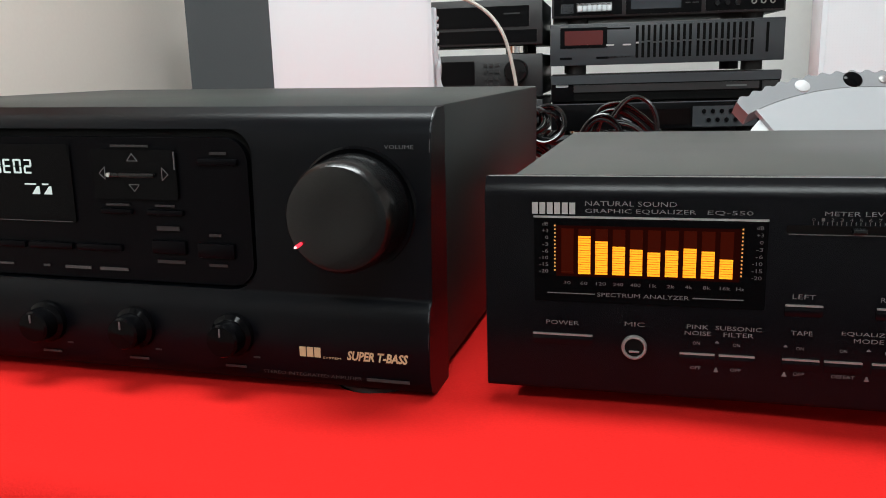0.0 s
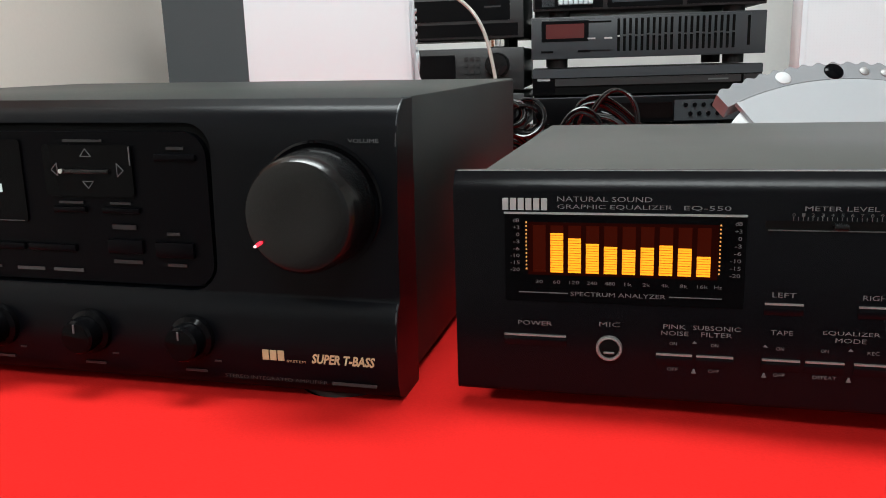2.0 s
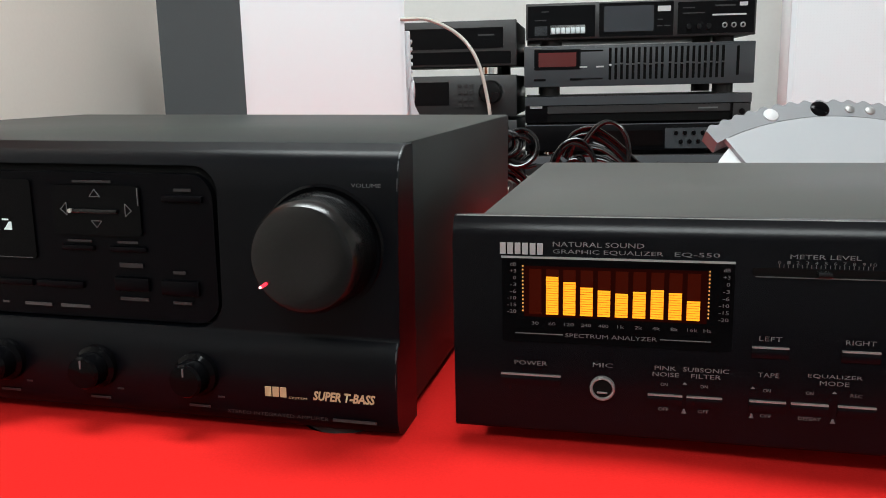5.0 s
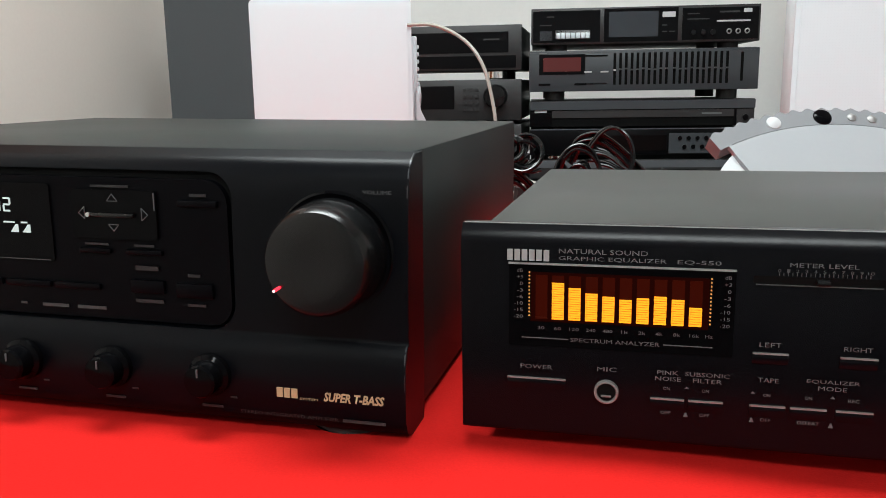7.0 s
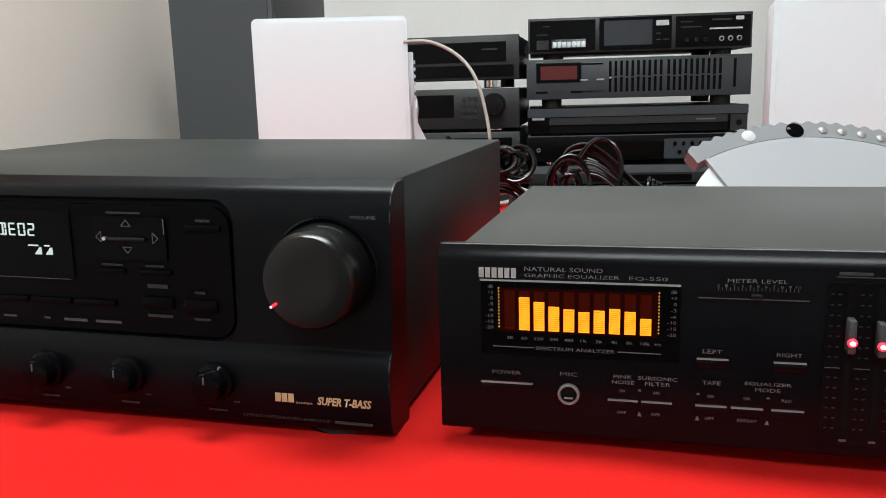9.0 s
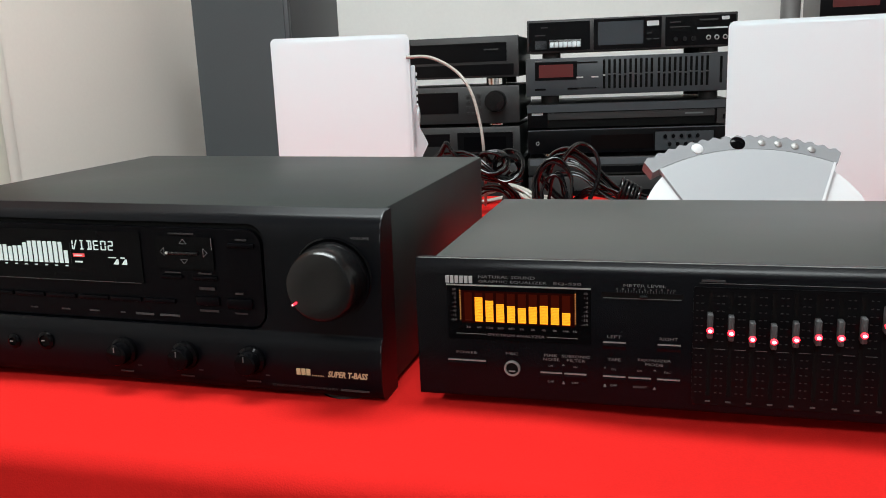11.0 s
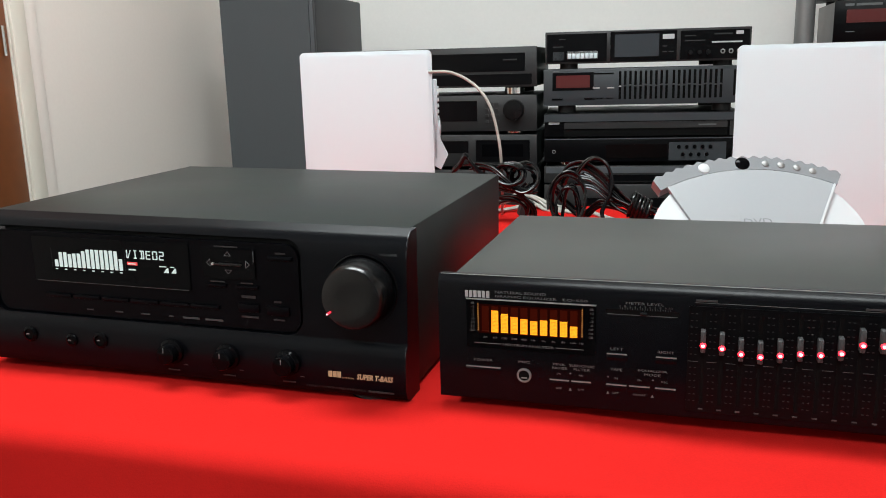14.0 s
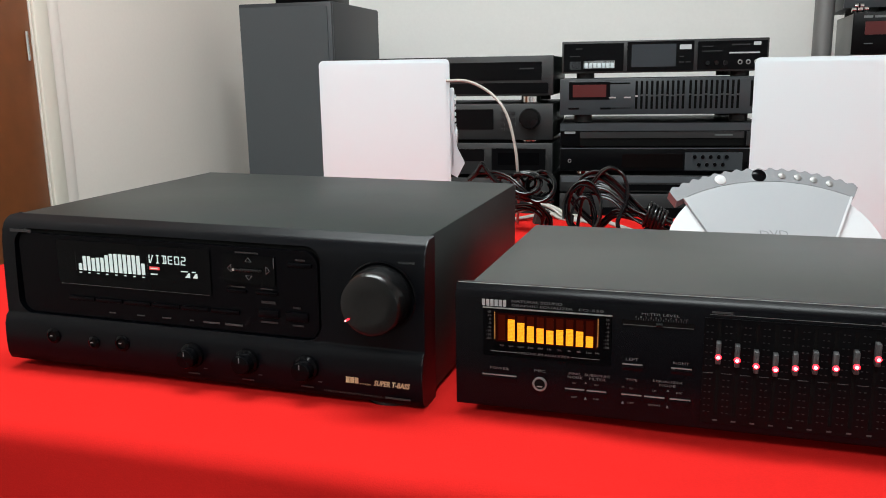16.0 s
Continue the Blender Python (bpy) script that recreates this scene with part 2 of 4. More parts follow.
def bars(spans, y, material, parent, name="printed_bar"):
    """Unreadable print as thin flat bars, each a part; long scales stay joined."""
    if len(spans) > 10:
        bm = bmesh.new()
        for x0, x1, z0, z1 in spans:
            box(bm, x0, x1, y, y + 0.0004, z0, z1)
        return tagged(part(name, bm, material, parent), kind="stuff")
    for x0, x1, z0, z1 in spans:
        part(name, B(x0, x1, y, y + 0.0004, z0, z1), material, parent)


# ---- room ----
def room_piece(name, bm, material, label, category):
    return whole(name, bm, material, ROOM, label, category, kind="structure")


DOOR_V0, DOOR_V1, DOOR_TOP = 0.40, 1.216, FLOOR_Z + 2.04
T = 0.10
# unseen floor, darkened so the glossy black fronts reflect little light
room_piece("floor", B(LEFT_U - T, RIGHT_U + T, FRONT_V - T, BACK_V + T, FLOOR_Z - 0.1, FLOOR_Z), FLOORM, "plain dark floor under the tables, out of view", "floor")
room_piece("ceiling", B(LEFT_U - T, RIGHT_U + T, FRONT_V - T, BACK_V + T, CEIL_Z, CEIL_Z + 0.1), CEIL, "plain white painted ceiling over the room", "ceiling")
room_piece("wall_north", B(LEFT_U, RIGHT_U, BACK_V, BACK_V + T, FLOOR_Z, CEIL_Z), WALL_B, "plain off-white wall behind the stacked units", "wall")
room_piece("wall_east", B(RIGHT_U, RIGHT_U + T, FRONT_V, BACK_V, FLOOR_Z, CEIL_Z), WALL_B, "plain off-white side wall of the room", "wall")
# unseen wall, set far back and tinted cool to shape reflections on black fronts
room_piece("wall_south", B(LEFT_U, RIGHT_U, FRONT_V - T, FRONT_V, FLOOR_Z, CEIL_Z), WALL_S, "plain unseen wall closing the room, tinted cool for reflections", "wall")
bm = bmesh.new()
box(bm, LEFT_U - T, LEFT_U, FRONT_V, DOOR_V0, FLOOR_Z, CEIL_Z)
box(bm, LEFT_U - T, LEFT_U, DOOR_V1, BACK_V, FLOOR_Z, CEIL_Z)
box(bm, LEFT_U - T, LEFT_U, DOOR_V0, DOOR_V1, DOOR_TOP, CEIL_Z)
room_piece("wall_west", bm, WALL, "cream painted wall with a door opening", "wall")

door = thing("door_1", ROOM @ pose(LEFT_U - 0.035, DOOR_V1, FLOOR_Z), "closed brown wooden door in a cream frame", "door", kind="structure")
w, hgt = DOOR_V1 - DOOR_V0, DOOR_TOP - FLOOR_Z
part("door_leaf", B(0, 0.036, -w + 0.004, -0.004, 0.008, hgt - 0.004, bev=0.002), DOORWOOD, door)
bm = bmesh.new()
box(bm, 0.036, 0.044, 0.002, 0.042, 0, hgt + 0.04, bev=0.002)
box(bm, 0.036, 0.058, -w - 0.042, -w - 0.002, 0, hgt + 0.04, bev=0.003)
box(bm, 0.036, 0.058, -w - 0.002, 0.002, hgt + 0.002, hgt + 0.04, bev=0.003)
part("door_frame", bm, FRAME, door, "cream painted wooden door frame")
part("architrave", B(0.035, 0.0385, 0.0425, 0.080, 0, hgt + 0.04, bev=0.0015), WALL, door, "pale narrow moulding beside the frame")
for z in (0.25, 1.035, 1.80):
    part("hinge", cyl(bmesh.new(), 0.040, -0.022, z, 0.0036, 0.055, "z", 12), CHROME, door, "pale metal hinge")
hnd = bmesh.new()
cyl(hnd, 0.036, -w + 0.07, 1.0, 0.011, 0.045, "x", 16)
box(hnd, 0.070, 0.085, -w + 0.06, -w + 0.18, 0.99, 1.01, bev=0.004)
part("door_handle", hnd, CHROME, door, "pale metal lever handle")

lamp = thing("unseen_ceiling_lamp", ROOM @ pose(LAMP_U, LAMP_V, CEIL_Z), "long white ceiling lamp overhead, out of view, switched on", "lamp", "ceiling lamps")
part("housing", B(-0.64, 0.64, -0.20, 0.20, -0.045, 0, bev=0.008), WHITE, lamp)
part("diffuser", B(-0.61, 0.61, -0.18, 0.18, -0.062, -0.045, bev=0.006), LAMPW, lamp)
# added fixture that goes with the fill light, out of view
copy_thing(lamp, ROOM @ pose(FILL_U, FILL_V, CEIL_Z))

# ---- table with the red cloth ----
TX0, TX1, TY0, TY1 = -0.78, 1.10, 0.222, 1.145
CLOTH_Z = 0.0055
table = thing("table", pose((TX0 + TX1) / 2, (TY0 + TY1) / 2, FLOOR_Z), "plain dark table hidden under the red cloth", "table")
hx, hy = (TX1 - TX0) / 2, (TY1 - TY0) / 2
part("tabletop", B(-hx + 0.004, hx - 0.004, -hy + 0.004, hy - 0.004, -FLOOR_Z - 0.031, -FLOOR_Z + 0.001, bev=0.004), BENCHM, table)
for sx in (-1, 1):
    for sy in (-1, 1):
        part("leg", B(sx * (hx - 0.08) - 0.025, sx * (hx - 0.08) + 0.025, sy * (hy - 0.08) - 0.025, sy * (hy - 0.08) + 0.025, 0, -FLOOR_Z - 0.034, bev=0.003), BENCHM, table)


def cloth_sheet():
    """Cloth lying on the table top with soft ripples, rolled over the front edge and hanging in slack folds."""
    bm = bmesh.new()
    xs = np.linspace(TX0 - 0.004, TX1 + 0.004, 150)
    run = [(y, 0.0, 0.0) for y in np.linspace(TY1, TY0 + 0.012, 90)]
    run += [(TY0 + 0.012 - 0.014 * math.sin(a), -0.014 * (1 - math.cos(a)), 0.0) for a in np.linspace(0.2, math.pi / 2, 7)]
    run += [(TY0 - 0.002, -0.014 - d, d) for d in np.linspace(0.01, 0.40, 24)]
    rows = []
    for y, z, d in run:
        row = []
        for x in xs:
            lift = 0.0017 * noise.noise((x * 5, y * 7, 0.3)) + 0.0007 * noise.noise((x * 16, y * 19, 2.1))
            ease = min(1.0, max(0.0, (x + 0.012) / 0.075)) * min(1.0, max(0.0, (y - 0.232) / 0.03)) * min(1.0, max(0.0, (0.352 - y) / 0.02))
            lift -= 0.0030 * ease * ease * (3 - 2 * ease)
            fold = d * 0.10 * math.sin(x * 17 + 1.3 * noise.noise((x * 3, 0, 0))) if d else 0
            row.append(bm.verts.new((x, y - abs(fold) - 0.2 * d * 0.05, CLOTH_Z + z + (lift if not d else 0))))
        rows.append(row)
    for a, b in zip(rows, rows[1:]):
        for k in range(len(xs) - 1):
            bm.faces.new((a[k], a[k + 1], b[k + 1], b[k]))
    for f in bm.faces:
        f.normal_update()
    bmesh.ops.solidify(bm, geom=list(bm.faces), thickness=0.0016)
    return bm


whole("tablecloth", cloth_sheet(), CLOTH, pose(0, 0, 0), "bright red felt cloth spread over the table", "tablecloth")

# ---- graphic equalizer in front ----
EQX0, EQX1 = -0.082, 0.345
eq = thing("graphic_equalizer", pose(0, 0.322, 0.001), "black metal graphic equalizer with an amber spectrum display lit", "equalizer")
part("cover", B(EQX0 + 0.009, EQX1 - 0.009, 0.006, 0.230, 0.0135, 0.0995, bev=0.0012), STEEL, eq, "charcoal painted steel cover")
prof = [(0.010, 0.0138), (0.001, 0.0138), (0.0, 0.0150), (0.0, 0.0905), (0.0004, 0.0930), (0.0013, 0.0958), (0.0028, 0.0984), (0.0040, 0.1003), (0.010, 0.1003)]
bm = prism(bmesh.new(), [(0, y, z) for y, z in prof], Matrix.Translation((EQX0, 0, 0)), Matrix.Translation((EQX1, 0, 0)))
panel = part("front_panel", bm, FACE, eq, "black brushed front panel with grey print")
# highlight of the panel's top edge, laid on as a silver strip
part("top_highlight", B(EQX0 + 0.001, EQX1 - 0.001, 0.0042, 0.0047, 0.0998, 0.1006), SILVER, eq, "thin bright strip for the highlight along the panel top")
for x in (EQX0 + 0.045, EQX1 - 0.045):
    for y in (0.035, 0.18):
        part("foot", cyl(bmesh.new(), x, y, 0.0045, 0.014, 0.0080, "z", 24, 0.015), RUBBER, eq)
F = -0.0006
win = part("display_window", plate(bmesh.new(), -0.0622, 0.0240, 0.0512, 0.0845, F, 0.004, 0.0006, 2), GLOSS, eq, "gloss black display window")
part("window_trim", B(-0.0624, 0.0240, F - 0.0004, 0.001, 0.0848, 0.0855), SILVER, eq, "bright line above the display")
D = F - 0.0004
HEIGHTS = (0.0, 0.0150, 0.0134, 0.0114, 0.0104, 0.0096, 0.0104, 0.0118, 0.0104, 0.0076)
BASE = 0.0628
SEGMENT = mesh_of("segment", B(0, 0.0047, -0.0002, 0.0004, 0, 0.00070), ORANGE)
DARK_SEGMENT = mesh_of("segment", B(0, 0.0047, -0.0002, 0.0004, 0, 0.00070), EMBER)
# emitting plate added for the glow that spreads round the lit bars
part("display_glow", B(-0.0535, 0.0147, D + 0.0003, D + 0.0008, BASE - 0.0012, BASE + 0.0190), EMBER_GLOW, win, "dim red plate for the glow round the lit bars")
for i, hh in enumerate(HEIGHTS):
    x = -0.0515 + 0.00655 * i
    part("unlit_column", B(x, x + 0.0047, D + 0.0002, D + 0.0008, BASE, BASE + 0.0178), EMBER, win, "unlit column with a dim red glow added")
    n = max(1, round(hh / 0.00095))
    for k in range(n):
        seg = new("segment", SEGMENT if hh else DARK_SEGMENT)
        seg.parent, seg.location = win, (x, D, BASE + 0.00095 * k)
for x in (-0.0540, 0.0152):
    bm = bmesh.new()
    for k in range(13):
        cyl(bm, x, D - 0.0002, BASE + 0.0012 + 0.00148 * k, 0.00032, 0.0004, "y", 8)
    part("dot_column", bm, DOT, win, "column of small amber dots")
for x in (-0.0610, 0.0180):
    for k, s in enumerate(("dB", "+3", "0", "-3", "-6", "-10", "-15", "-20")):
        wd = 0.0012 * len(s)
        z = 0.0824 - 0.0027 * k
        lettering(s, x + 0.0044 - wd, x + 0.0044, z - 0.0007, z + 0.0007, D, PRINT, win)
for i, s in enumerate(("30", "60", "120", "240", "480", "1k", "2k", "4k", "8k", "16k", "Hz")):
    x = -0.0492 + 0.00655 * i - (0.0012 if s == "Hz" else 0)
    wd = 0.00105 * len(s)
    lettering(s, x - wd / 2 - 0.0003, x + wd / 2 + 0.0003, 0.0584, 0.0597, D, PRINT, win)
lettering("SPECTRUM ANALYZER", -0.0375, -0.0030, 0.0539, 0.0555, D, PRINT, win)
part("printed_line", B(-0.0570, -0.0385, D, D + 0.0004, 0.05455, 0.05485), PRINT, win)
part("printed_line", B(-0.0018, 0.0165, D, D + 0.0004, 0.05455, 0.05485), PRINT, win)
# maker's mark as plain shapes
L = -0.0004
bars([(-0.0630 + 0.00290 * k, -0.0630 + 0.00290 * k + 0.0022, 0.0862, 0.0907) for k in range(6)], L, BRIGHTPRINT, eq, "maker_mark")
lettering("NATURAL SOUND", -0.0425, -0.0085, 0.0896, 0.0915, L, PRINT, eq)
lettering("GRAPHIC EQUALIZER", -0.0425, -0.0015, 0.0866, 0.0885, L, PRINT, eq)
lettering("EQ-550", 0.0025, 0.0185, 0.0866, 0.0885, L, PRINT, eq)


def button(x0, x1, z, name="button"):
    b = part(name, B(x0, x1, -0.0007, 0.001, z - 0.0036, z + 0.0004, bev=0.0003), FACE, eq, "black push button with a bright top edge")
    part("bright_edge", B(x0 + 0.0002, x1 - 0.0002, -0.0013, -0.0002, z + 0.0003, z + 0.0009), NICKEL, b)
    return b


button(-0.063, -0.039, 0.0370, "power_button")
for x0, x1 in ((-0.006, 0.0072), (0.0084, 0.0216), (0.031, 0.0442), (0.0456, 0.0588), (0.0617, 0.0749)):
    button(x0, x1, 0.0320)
for x0, x1 in ((0.0310, 0.0442), (0.0617, 0.0749)):
    button(x0, x1, 0.0530)
lettering("POWER", -0.0575, -0.0445, 0.0415, 0.0433, L, PRINT, eq)
lettering("MIC", -0.0268, -0.0192, 0.0422, 0.0440, L, PRINT, eq)
lettering("PINK", -0.0035, 0.0045, 0.0425, 0.0442, L, PRINT, eq)
lettering("NOISE", -0.0042, 0.0055, 0.0400, 0.0417, L, PRINT, eq)
lettering("SUBSONIC", 0.0070, 0.0235, 0.0425, 0.0442, L, PRINT, eq)
lettering("FILTER", 0.0100, 0.0208, 0.0400, 0.0417, L, PRINT, eq)
lettering("TAPE", 0.0337, 0.0412, 0.0420, 0.0438, L, PRINT, eq)
lettering("EQUALIZER", 0.0510, 0.0695, 0.0427, 0.0444, L, PRINT, eq)
lettering("MODE", 0.0552, 0.0652, 0.0402, 0.0419, L, PRINT, eq)
lettering("LEFT", 0.0335, 0.0415, 0.0560, 0.0578, L, PRINT, eq)
lettering("RIGHT", 0.0630, 0.0730, 0.0560, 0.0578, L, PRINT, eq)
for s, x, z in (("ON", 0.0002, 0.0362), ("ON", 0.0148, 0.0362), ("ON", 0.0372, 0.0362), ("ON", 0.0520, 0.0362), ("REC", 0.0678, 0.0362), ("OFF", 0.0002, 0.0262), ("OFF", 0.0148, 0.0262), ("OFF", 0.0372, 0.0262), ("DEFEAT", 0.0525, 0.0262)):
    wd = 0.0013 * len(s)
    lettering(s, x - wd / 2, x + wd / 2, z, z + 0.0013, L, PRINT, eq)
for x in (0.0078, 0.0322, 0.0605):
    bm = prism(bmesh.new(), [(-0.0008, 0, 0), (0.0008, 0, 0), (0, 0, 0.0009)], Matrix.Translation((x, L, 0.0372)), Matrix.Translation((x, L + 0.0004, 0.0372)))
    part("printed_mark", bm, PRINT, eq)
    bm = prism(bmesh.new(), [(-0.0009, 0, 0), (0.0009, 0, 0), (0.0005, 0, 0.0008), (0.0003, 0, 0.0017), (-0.0003, 0, 0.0017), (-0.0005, 0, 0.0008)], Matrix.Translation((x, L, 0.0256)), Matrix.Translation((x, L + 0.0004, 0.0256)))
    part("printed_mark", bm, PRINT, eq)
FRONTWARD = Euler((radians(90), 0, 0)).to_matrix().to_4x4()
jack = part("mic_socket", lathe(bmesh.new(), [(0.0049, 0), (0.0049, 0.0012), (0.0046, 0.0019), (0.0041, 0.0020), (0.0037, 0.0014), (0.0037, 0.0002)], Matrix.Translation((-0.0230, 0, 0.0338)) @ FRONTWARD, 36, cap=False), NICKEL, eq, "round chrome microphone socket")
part("socket_hole", cyl(bmesh.new(), -0.0230, -0.0010, 0.0338, 0.0036, 0.0014, "y", 24), HOLE, jack)
part("spring_contact", B(-0.0250, -0.0210, -0.0018, -0.0008, 0.0318, 0.0326, bev=0.0003), NICKEL, jack)
lettering("METER LEVEL", 0.0425, 0.0660, 0.0872, 0.0888, L, PRINT, eq)
for k in range(11):
    s = str(k)
    x = 0.0390 + 0.0031 * k
    lettering(s, x - 0.00055 * len(s), x + 0.00055 * len(s), 0.0852, 0.0864, L, MIDPRINT, eq)
bars([(0.0389 + 0.00155 * k, 0.0391 + 0.00155 * k, 0.0838, 0.0850) for k in range(21)], L, MIDPRINT, eq, "printed_scale")
part("meter_slot", plate(bmesh.new(), 0.0300, 0.0755, 0.0806, 0.0836, -0.0003, 0.002, 0.0008, 2), HOLE, eq, "dark slot of the meter slider")
# light on the slot's lower lip, drawn as a thin grey strip
part("slot_highlight", B(0.0310, 0.0745, -0.0007, 0.001, 0.0801, 0.0804), MIDPRINT, eq, "thin grey strip for the light on the slot's lower edge")
part("meter_slider", B(0.0515, 0.0562, -0.0045, 0.0, 0.0812, 0.0832, bev=0.0005), KNOB, eq)
bank = part("slider_bank", plate(bmesh.new(), 0.0810, 0.3360, 0.0190, 0.0885, F, 0.003, 0.0008, 2), PLASTIC, eq, "matt black slider field with fine scales")
part("printed_line", B(0.0840, 0.1990, L, L + 0.0004, 0.0906, 0.0908), MIDPRINT, eq)
bars([(0.0850, 0.0975, 0.0915, 0.0927), (0.1800, 0.1960, 0.0915, 0.0927)], L, DIMPRINT, eq)
LEDZ = (0.0640, 0.0630, 0.0602, 0.0592, 0.0610, 0.0628, 0.0630, 0.0650, 0.0708, 0.0710)
ticks, low, zero = [], [], []
for i in range(11):
    x = 0.0900 + 0.01111 * i
    part("slider_slot", B(x - 0.0011, x + 0.0011, F - 0.0002, 0.0005, 0.0245, 0.0865), HOLE, bank)
    ticks += [(x + dx - 0.0006, x + dx + 0.0006, 0.0526 + 0.0044 * k, 0.0526 + 0.0044 * k + 0.0005) for k in range(-6, 8) if k for dx in (-0.0070, -0.0042)]
    zero.append((x - 0.0086, x - 0.0026, 0.0525, 0.0528))
    low.append((x - 0.0014, x + 0.0014, 0.0208, 0.0217))
    if i < 10:
        z = LEDZ[i]
        cap = part("slider_cap", B(x - 0.0015, x + 0.0015, -0.0068, 0.0, z - 0.0035, z + 0.0104, bev=0.0006), SLIDER, bank, "slim grey slider cap")
        part("led", lathe(bmesh.new(), [(0.0017, 0), (0.0017, 0.0006), (0.0011, 0.0012), (0.0007, 0.0013)], Matrix.Translation((x, -0.0067, z + 0.0014)) @ FRONTWARD @ Matrix.Diagonal((1.15, 1.05, 1, 1)), 18), LED, cap, "small lit red lamp")
        part("led_core", prism(bmesh.new(), [(0.0011 * math.cos(k * math.pi / 6), 0, 0.0009 * math.sin(k * math.pi / 6)) for k in range(12)], Matrix.Translation((x, -0.0082, z + 0.0014)), Matrix.Translation((x, -0.0078, z + 0.0014))), LED_CORE, cap, "bright centre of the lamp")
bars(ticks, F - 0.0003, FAINTPRINT, bank, "printed_scale")
bars(zero, F - 0.0003, MIDPRINT, bank, "zero_line")
bars(low, F - 0.0003, MIDPRINT, bank, "printed_bar")

# ---- integrated amplifier in front ----
amp = thing("stereo_amplifier", pose(-0.2863, 0.3205, 0.0027, 0, 0.75, 0.3), "black stereo amplifier with a large volume knob and lit display", "amplifier")
AX0, AX1 = -0.183, 0.181
part("cover", B(AX0 + 0.003, AX1 - 0.003, 0.020, 0.302, 0.009, 0.1285, bev=0.0016), AMP_STEEL, amp, "charcoal painted steel cover")
prof = [(0.024, 0.007), (0.004, 0.007), (-0.003, 0.010), (-0.0055, 0.016), (-0.006, 0.026), (-0.0055, 0.040), (-0.0035, 0.0465), (-0.0012, 0.0485), (-0.0006, 0.0495), (-0.0006, 0.0505), (-0.0003, 0.070), (0.0003, 0.090), (0.0012, 0.108), (0.0028, 0.1175), (0.0052, 0.1230), (0.0088, 0.1262), (0.0125, 0.1279), (0.024, 0.1282)]
bm = prism(bmesh.new(), [(0, y, z) for y, z in prof], Matrix.Translation((AX0, 0, 0)), Matrix.Translation((AX1, 0, 0)))
ends = [e for e in bm.edges if abs(e.verts[0].co.x - e.verts[1].co.x) < 1e-6 and len(e.link_faces) == 2 and e.calc_face_angle(0) > 1.2]
bmesh.ops.bevel(bm, geom=ends, offset=0.0016, segments=2, profile=0.5, affect="EDGES")


def carved(me, cutter):
    """The mesh with the closed cutter taken out of it."""
    tool, ob = new("cutter", mesh_of("cutter", cutter, HOLE)), new("blank", me)
    cut = ob.modifiers.new("cut", "BOOLEAN")
    cut.object, cut.operation, cut.solver = tool, "DIFFERENCE", "EXACT"
    made = bpy.data.meshes.new_from_object(ob.evaluated_get(bpy.context.evaluated_depsgraph_get()))
    for o in (ob, tool):
        bpy.data.objects.remove(o)
    made.name = "front_panel"
    return made


def A(x):
    return x + 0.285


face = carved(mesh_of("front_panel", bm, AMP_FACE), plate(bmesh.new(), A(-0.4555), A(-0.1828), 0.0496, 0.1195, -0.02, 0.0065, 0.0125, 8))
face.materials.clear()
face.materials.append(AMP_FACE)
face.polygons.foreach_set("material_index", [0] * len(face.polygons))
face.polygons.foreach_set("use_smooth", [True] * len(face.polygons))
steps = [Vector((0, a[1] - b[1], b[0] - a[0])).normalized() for a, b in zip(prof, prof[1:])]
lean = [(p[1], (m0 + m1).normalized()) for p, m0, m1 in zip(prof[1:], steps, steps[1:])]


def rounded(z, flat):
    """The normal of the rounded front at a height, where the flat normal agrees with it."""
    k = min(range(len(lean) - 2), key=lambda i: abs(lean[i][0] + lean[i + 1][0] - 2 * z))
    f = min(1.0, max(0.0, (z - lean[k][0]) / (lean[k + 1][0] - lean[k][0] or 1.0)))
    n = lean[k][1].lerp(lean[k + 1][1], f).normalized()
    return n if n.dot(flat) > 0.85 else flat


face.normals_split_custom_set([rounded(face.vertices[face.loops[i].vertex_index].co.z, p.normal) for p in face.polygons for i in p.loop_indices])
ob = new("front_panel", face)
ob.parent = amp
tagged(ob, "black moulded front with a rounded top edge")
for x in (AX0 + 0.045, AX1 - 0.030):
    for y in (0.020 if x > 0 else 0.075, 0.26):
        low = 0.0030 if x > 0 else -0.0012
        foot = part("foot", cyl(bmesh.new(), x, y, low, 0.020, 0.0082 - low, "z", 32), RUBBER, amp)
        if y < 0.1 and x > 0:
            part("foot_ring", lathe(bmesh.new(), [(0.0202, 0.0040), (0.0212, 0.0044), (0.0212, 0.0058), (0.0202, 0.0062)], Matrix.Translation((x, y, 0)), 36, cap=False), CHROME, foot, "thin bright ring round the foot")


FAINT = mat("dull_grey_print", (0.042, 0.045, 0.046), 0.6)


part("groove", plate(bmesh.new(), A(-0.4550), A(-0.1832), 0.0500, 0.1190, 0.0058, 0.012, 0.0120, 6), HOLE, amp, "dark groove round the control field")
# highlight down the panel's right edge, put into a thin paler strip
EDGE_LIGHT = mat("edge_highlight", (0.034, 0.037, 0.041), 0.35, grain=0.5, scale=160, blotch=0.6, blotch_scale=40)
part("edge_highlight", sweep(bmesh.new(), [(AX1 - 0.0006, y + 0.0005, z) for y, z in prof[3:17]], 0.00042, 6, 3), EDGE_LIGHT, amp, "thin paler strip for the highlight along the panel edge")
ctl = part("control_field", plate(bmesh.new(), A(-0.452), A(-0.1858), 0.0505, 0.1158, -0.0012, 0.009, 0.0105, 6), FIELD, amp, "matt black control field with a rounded corner")
ctl.location.y = 0.0034
C = -0.0022
